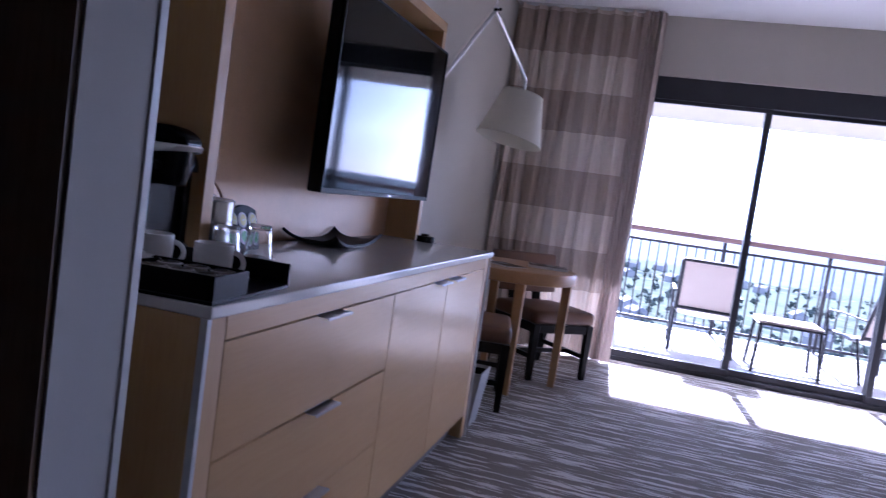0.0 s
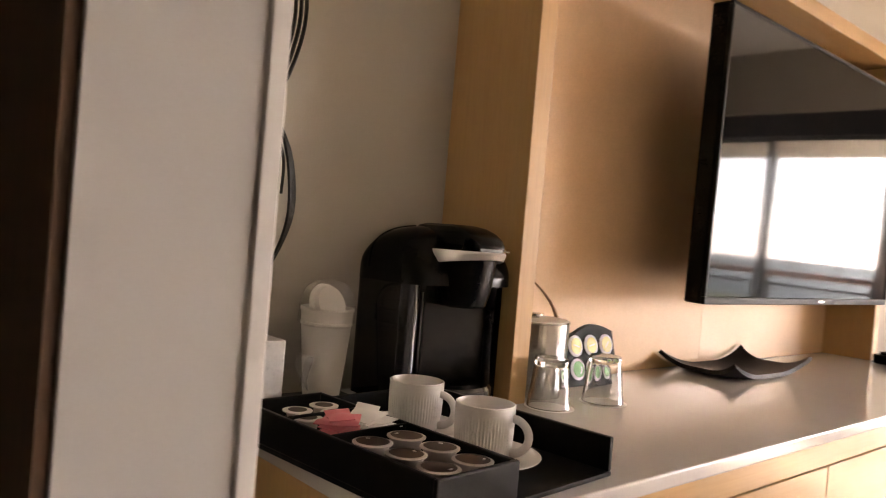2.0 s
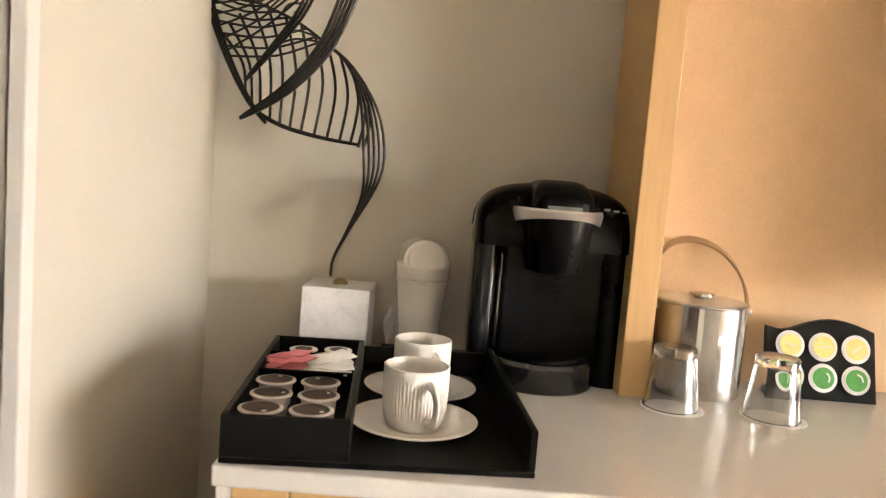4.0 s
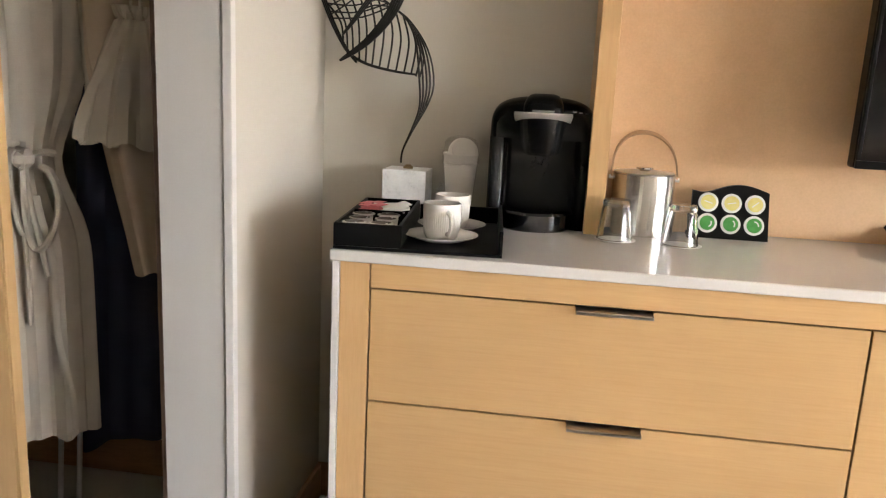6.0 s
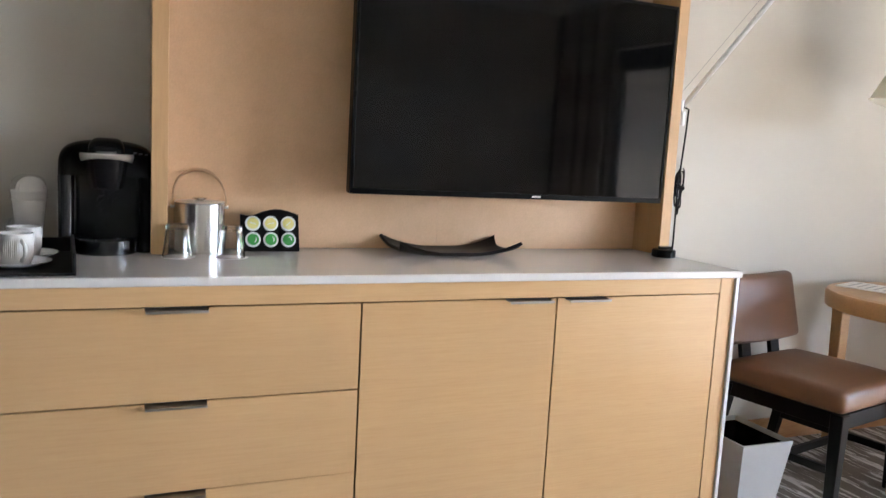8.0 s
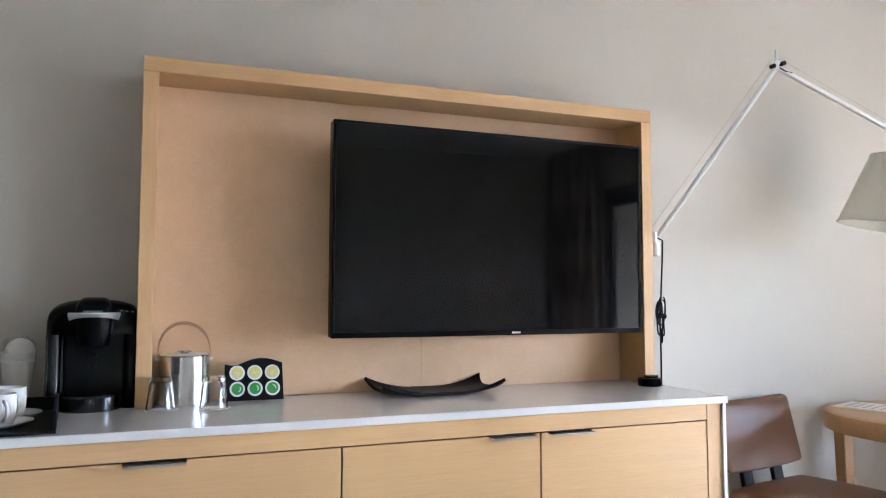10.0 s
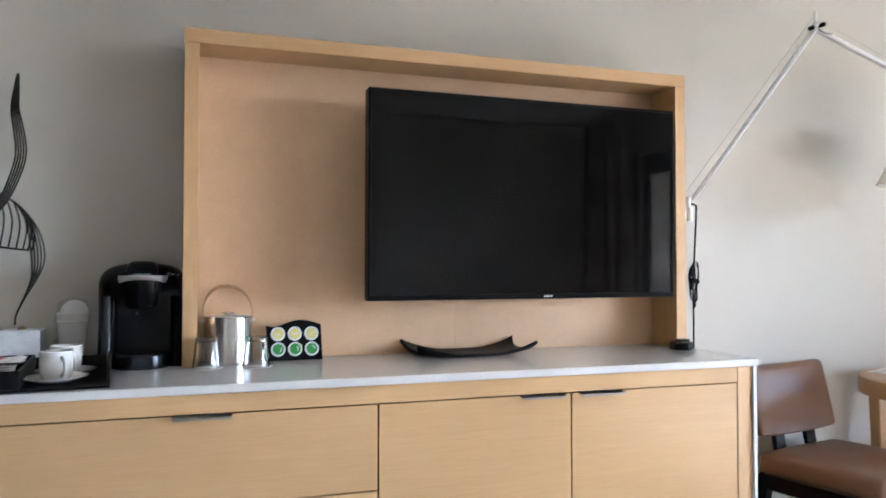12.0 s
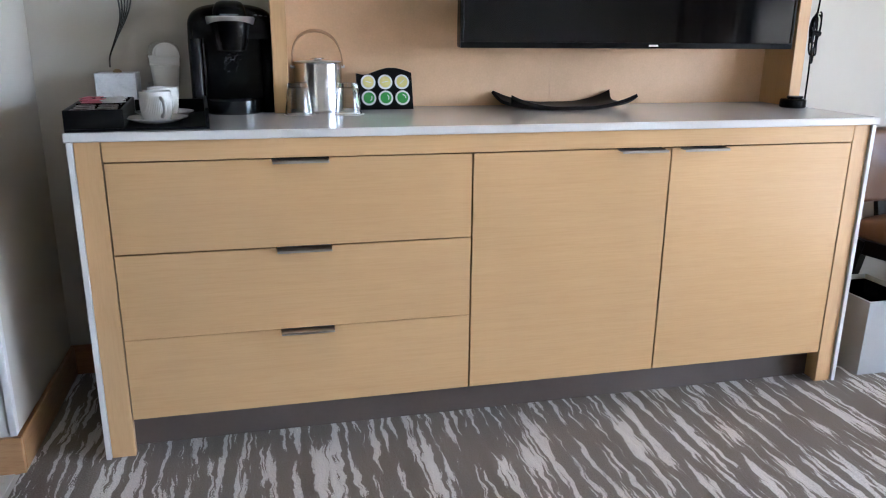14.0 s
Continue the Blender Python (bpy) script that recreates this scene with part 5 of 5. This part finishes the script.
    part("lid_grip", cap, BLACK, c, "glossy black lid grip")
    part("maker_mark", box(-0.024, 0.024, -0.1256, -0.1238, 0.282, 0.288, 0.0006), DIM_MARK, c, "dim grey mark", smooth=False)
    drip = lathe([(0.078, 0.0005), (0.081, 0.004), (0.0815, 0.040), (0.077, 0.046)], 56, x=-0.006, y=-0.040)
    part("drip_base", drip, BLACK_GLOSS, c, "rounded drip tray base")
    part("drip_plate", lathe([(0.058, 0.0462), (0.058, 0.0485), (0.02, 0.049)], 36, x=-0.006, y=-0.040), BLACK, c)
    for k in range(3):
        part("button_light", box(0.064 + 0.014 * k, 0.072 + 0.014 * k, -0.074 + 0.004 * k, -0.072 + 0.004 * k, 0.2855 - 0.0016 * k, 0.2885 - 0.0016 * k), DIM_MARK, c, smooth=False)

    for o in c.children:
        o.data.transform(Matrix.Diagonal((1.07, 1.0, 1.0, 1.0)))
        o.location.x *= 1.07


coffee_maker()


def ice_bucket():
    b = thing("ice_bucket", (0.648, 0.462, H), "brushed steel ice bucket with a tan leather handle", "ice bucket")
    part("pail", lathe([(0.071, 0.0005), (0.0735, 0.002), (0.0745, 0.146), (0.077, 0.148), (0.076, 0.1505), (0.0735, 0.150)], 56), STEEL, b)
    part("lid", lathe([(0.0725, 0.1503), (0.071, 0.1525), (0.050, 0.1535), (0.01, 0.154)], 48), CHROME, b, "polished steel lid")
    part("knob", lathe([(0.012, 0.154), (0.013, 0.157), (0.021, 0.159), (0.020, 0.1625), (0.006, 0.1635)], 24), STEEL, b)
    strap = [(-0.0795 * math.cos(a), 0.075 * math.sin(a), 0.138 + 0.104 * math.sin(a) ** 0.75) for a in [i * math.pi / 28 for i in range(29)]]
    def band(u, v):
        f = u * 28
        k = min(int(f), 27)
        p, q = Vector(strap[k]), Vector(strap[k + 1])
        w = p + (q - p) * (f - k)
        return (w.x, w.y - 0.006 + 0.012 * v, w.z + 0.008 * v)
    part("strap", grid(band, 40, 2, thick=0.004), TAN_LEATHER, b, "tan leather strap handle")
    for s in (-1, 1):
        part("rivet", tube([(s * 0.075, 0, 0.136), (s * 0.084, 0, 0.136)], 0.005, 12), CHROME, b)


ice_bucket()


def glass(at):
    g = part("tumbler", lathe([(0.0405, 0.0), (0.0415, 0.001), (0.0365, 0.040), (0.0330, 0.072), (0.0315, 0.076), (0.0318, 0.089), (0.0300, 0.0925), (0.0004, 0.0925), (0.0004, 0.0785), (0.0255, 0.0772), (0.0278, 0.071), (0.0322, 0.040), (0.0375, 0.001), (0.0405, 0.0)], 48, cap=False), GLASS)
    g.matrix_world = pose(*at)
    tagged(g, "clear glass tumbler standing upside down on a paper coaster", "glass", "glasses on the worktop")
    return g


for x, y in ((0.579, 0.346), (0.726, 0.332)):
    co = part("coaster", lathe([(0.047, 0.0003), (0.047, 0.0012), (0.02, 0.0013)], 40), WHITE_PAPER)
    co.matrix_world = pose(x + 0.003, y, H)
    tagged(co, "thin round white paper coaster under a tumbler", "coaster", "coasters on the worktop")
    glass((x, y, H + 0.0015))


def pod_rack():
    r = thing("pod_rack", (0.861, 0.456, H), "black tilted rack with yellow and green coffee pods", "pod rack")
    tilt = radians(14)

    def tip(x, y, z):
        return Vector((x, y + z * math.sin(tilt), z * math.cos(tilt) + 0.0005))
    outline = [(-0.092, 0.0), (0.092, 0.0), (0.090, 0.118)]
    for i in range(1, 20):
        u = i / 20
        outline.append((0.090 - 0.180 * u, 0.118 + 0.016 * math.sin(math.pi * min(1, u / 0.72)) * (1 if u < 0.72 else 0) - (0.006 * math.sin(math.pi * (u - 0.72) / 0.28) if u >= 0.72 else 0)))
    outline.append((-0.090, 0.116))
    bm = bmesh.new()
    fr = [bm.verts.new(tip(x, 0.0, z)) for x, z in outline]
    bk = [bm.verts.new(tip(x, 0.012, z)) for x, z in outline]
    bm.faces.new(fr)
    bm.faces.new(bk[::-1])
    for k in range(len(outline)):
        q = (k + 1) % len(outline)
        bm.faces.new((fr[k], fr[q], bk[q], bk[k]))
    part("face", bm, LEATHER_BLACK, r)
    part("foot", box(-0.088, 0.088, 0.016, 0.062, 0.0005, 0.012, 0.002), LEATHER_BLACK, r)
    for row, mat in ((0, GREEN), (1, YELLOW)):
        for col in range(3):
            x, z = -0.053 + 0.055 * col, 0.037 + 0.051 * row
            for name, prof, mm in (("pod_rim", [(0.0185, -0.002), (0.0235, 0.001), (0.0238, 0.003), (0.0195, 0.0045), (0.005, 0.0045)], WHITE_PAPER), ("pod_print", [(0.0178, 0.0046), (0.0178, 0.0054), (0.005, 0.0056)], mat)):
                d = lathe(prof, 32)
                bmesh.ops.transform(d, matrix=Matrix.Translation(tip(x, -0.001, z)) @ Matrix.Rotation(radians(90) - tilt, 4, "X"), verts=d.verts)
                part(name, d, mm, r, "" if name == "pod_rim" else ("green printed lid" if row == 0 else "yellow printed lid"))
            if row == 0:
                d = slab([((0.011 - 0.003 * q) * math.cos(a), (0.011 - 0.003 * q) * math.sin(a)) for q, turn in ((0, 1), (1, -1)) for a in [turn * (0.16 * i - 0.9) for i in range(12)]], 0.0057, 0.0061)
            else:
                d = box(-0.010, 0.010, -0.0012, 0.0012, 0.0057, 0.0061)
            bmesh.ops.transform(d, matrix=Matrix.Translation(tip(x, -0.001, z)) @ Matrix.Rotation(radians(90) - tilt, 4, "X") @ Matrix.Rotation(0.5 * col - 0.3, 4, "Z"), verts=d.verts)
            part("pod_mark", d, WHITE_PAPER, r, smooth=False)


pod_rack()


def dish():
    def f(u, v):
        x, y = 2 * u - 1, 2 * v - 1
        r2 = (abs(x) ** 2.2 + abs(y) ** 2.2)
        corner = (x * x * y * y)
        z = 0.006 + 0.015 * max(0.0, abs(x) - 0.3) ** 1.3 / 0.6 + 0.007 * max(0.0, abs(y) - 0.35) ** 1.4 / 0.55 + 0.024 * corner ** 1.6
        pull = 1 - 0.12 * (1 - x * x) * y * y * 0.7
        return (0.217 * x * (1 - 0.10 * (1 - y * y) * x * x), 0.103 * y * pull, z)
    d = thing("dish", (1.463, 0.432, H), "black square dish with upswept pointed corners", "dish", turn=0)
    part("dish_body", grid(f, 36, 28, thick=0.011), LACQUER, d)
    part("foot_ring", box(-0.075, 0.075, -0.045, 0.045, 0.0005, 0.0055, 0.002), LACQUER, d)


LACQUER = varied("black_lacquer", (0.006, 0.0045, 0.0045), (0.013, 0.010, 0.0095), 0.5, 14.0, grain=120, relief=0.2, spec=0.1)
dish()


def puck():
    p = thing("charging_puck", (2.276, 0.325, H), "black round charger puck with a notched top", "charger")
    part("body", lathe([(0.040, 0.0005), (0.043, 0.003), (0.043, 0.026), (0.039, 0.030), (0.028, 0.031)], 40), BLACK, p)
    part("notch_block", box(-0.012, 0.034, -0.010, 0.022, 0.031, 0.040, 0.004), BLACK_GLOSS, p)


puck()


def print_sheet(at, w, d, h, turn, label, bars, dark=False):
    g = thing("magazine", at, label, "magazine", "papers on the table", turn)
    part("pages", box(-w / 2, w / 2, -d / 2, d / 2, 0.0003, h, 0.0006), WHITE_PAPER, g)
    part("cover", box(-w / 2 + 0.002, w / 2 - 0.002, -d / 2 + 0.002, d / 2 - 0.002, h + 0.0002, h + 0.0010), BLACK if dark else WHITE_PAPER, g, smooth=False)
    for k in range(bars):
        part("print_bar", box(-w * 0.38, w * (0.38 - 0.07 * (k % 3)), d * 0.32 - 0.035 * k, d * 0.32 - 0.035 * k + 0.010, h + 0.0011, h + 0.0015), GREY_MARK, g, smooth=False)


print_sheet((3.48, 0.36, 0.7522), 0.22, 0.28, 0.004, 20, "open white leaflet with grey print lying on the table", 6)
print_sheet((3.42, 0.14, 0.7522), 0.15, 0.24, 0.006, -38, "dark covered magazine lying on the table", 3, True)
print_sheet((3.67, -0.09, 0.7522), 0.19, 0.25, 0.016, 10, "dark notebook lying near the table edge", 0, True)

# ---- hall floor tiles, laid on the grout ----
tile_mesh = None
for i in range(5):
    for j in range(4):
        if not tile_mesh:
            t0 = part("tile", box(0.0, 0.296, 0.0, 0.296, 0.0, 0.004, 0.0012, seg=1), HALL_TILE, bpy.data.objects["floor_hall"], smooth=False)
            tile_mesh, o = t0.data, t0
        else:
            o = new("tile", tile_mesh)
            o.parent = bpy.data.objects["floor_hall"]
        o.location = (PART_X1 - 0.012 - 0.298 * (i + 1), -0.018 - 0.30 * (j + 1) + 0.16, -0.004) if j else (PART_X1 - 0.012 - 0.298 * (i + 1), -0.3, -0.004)
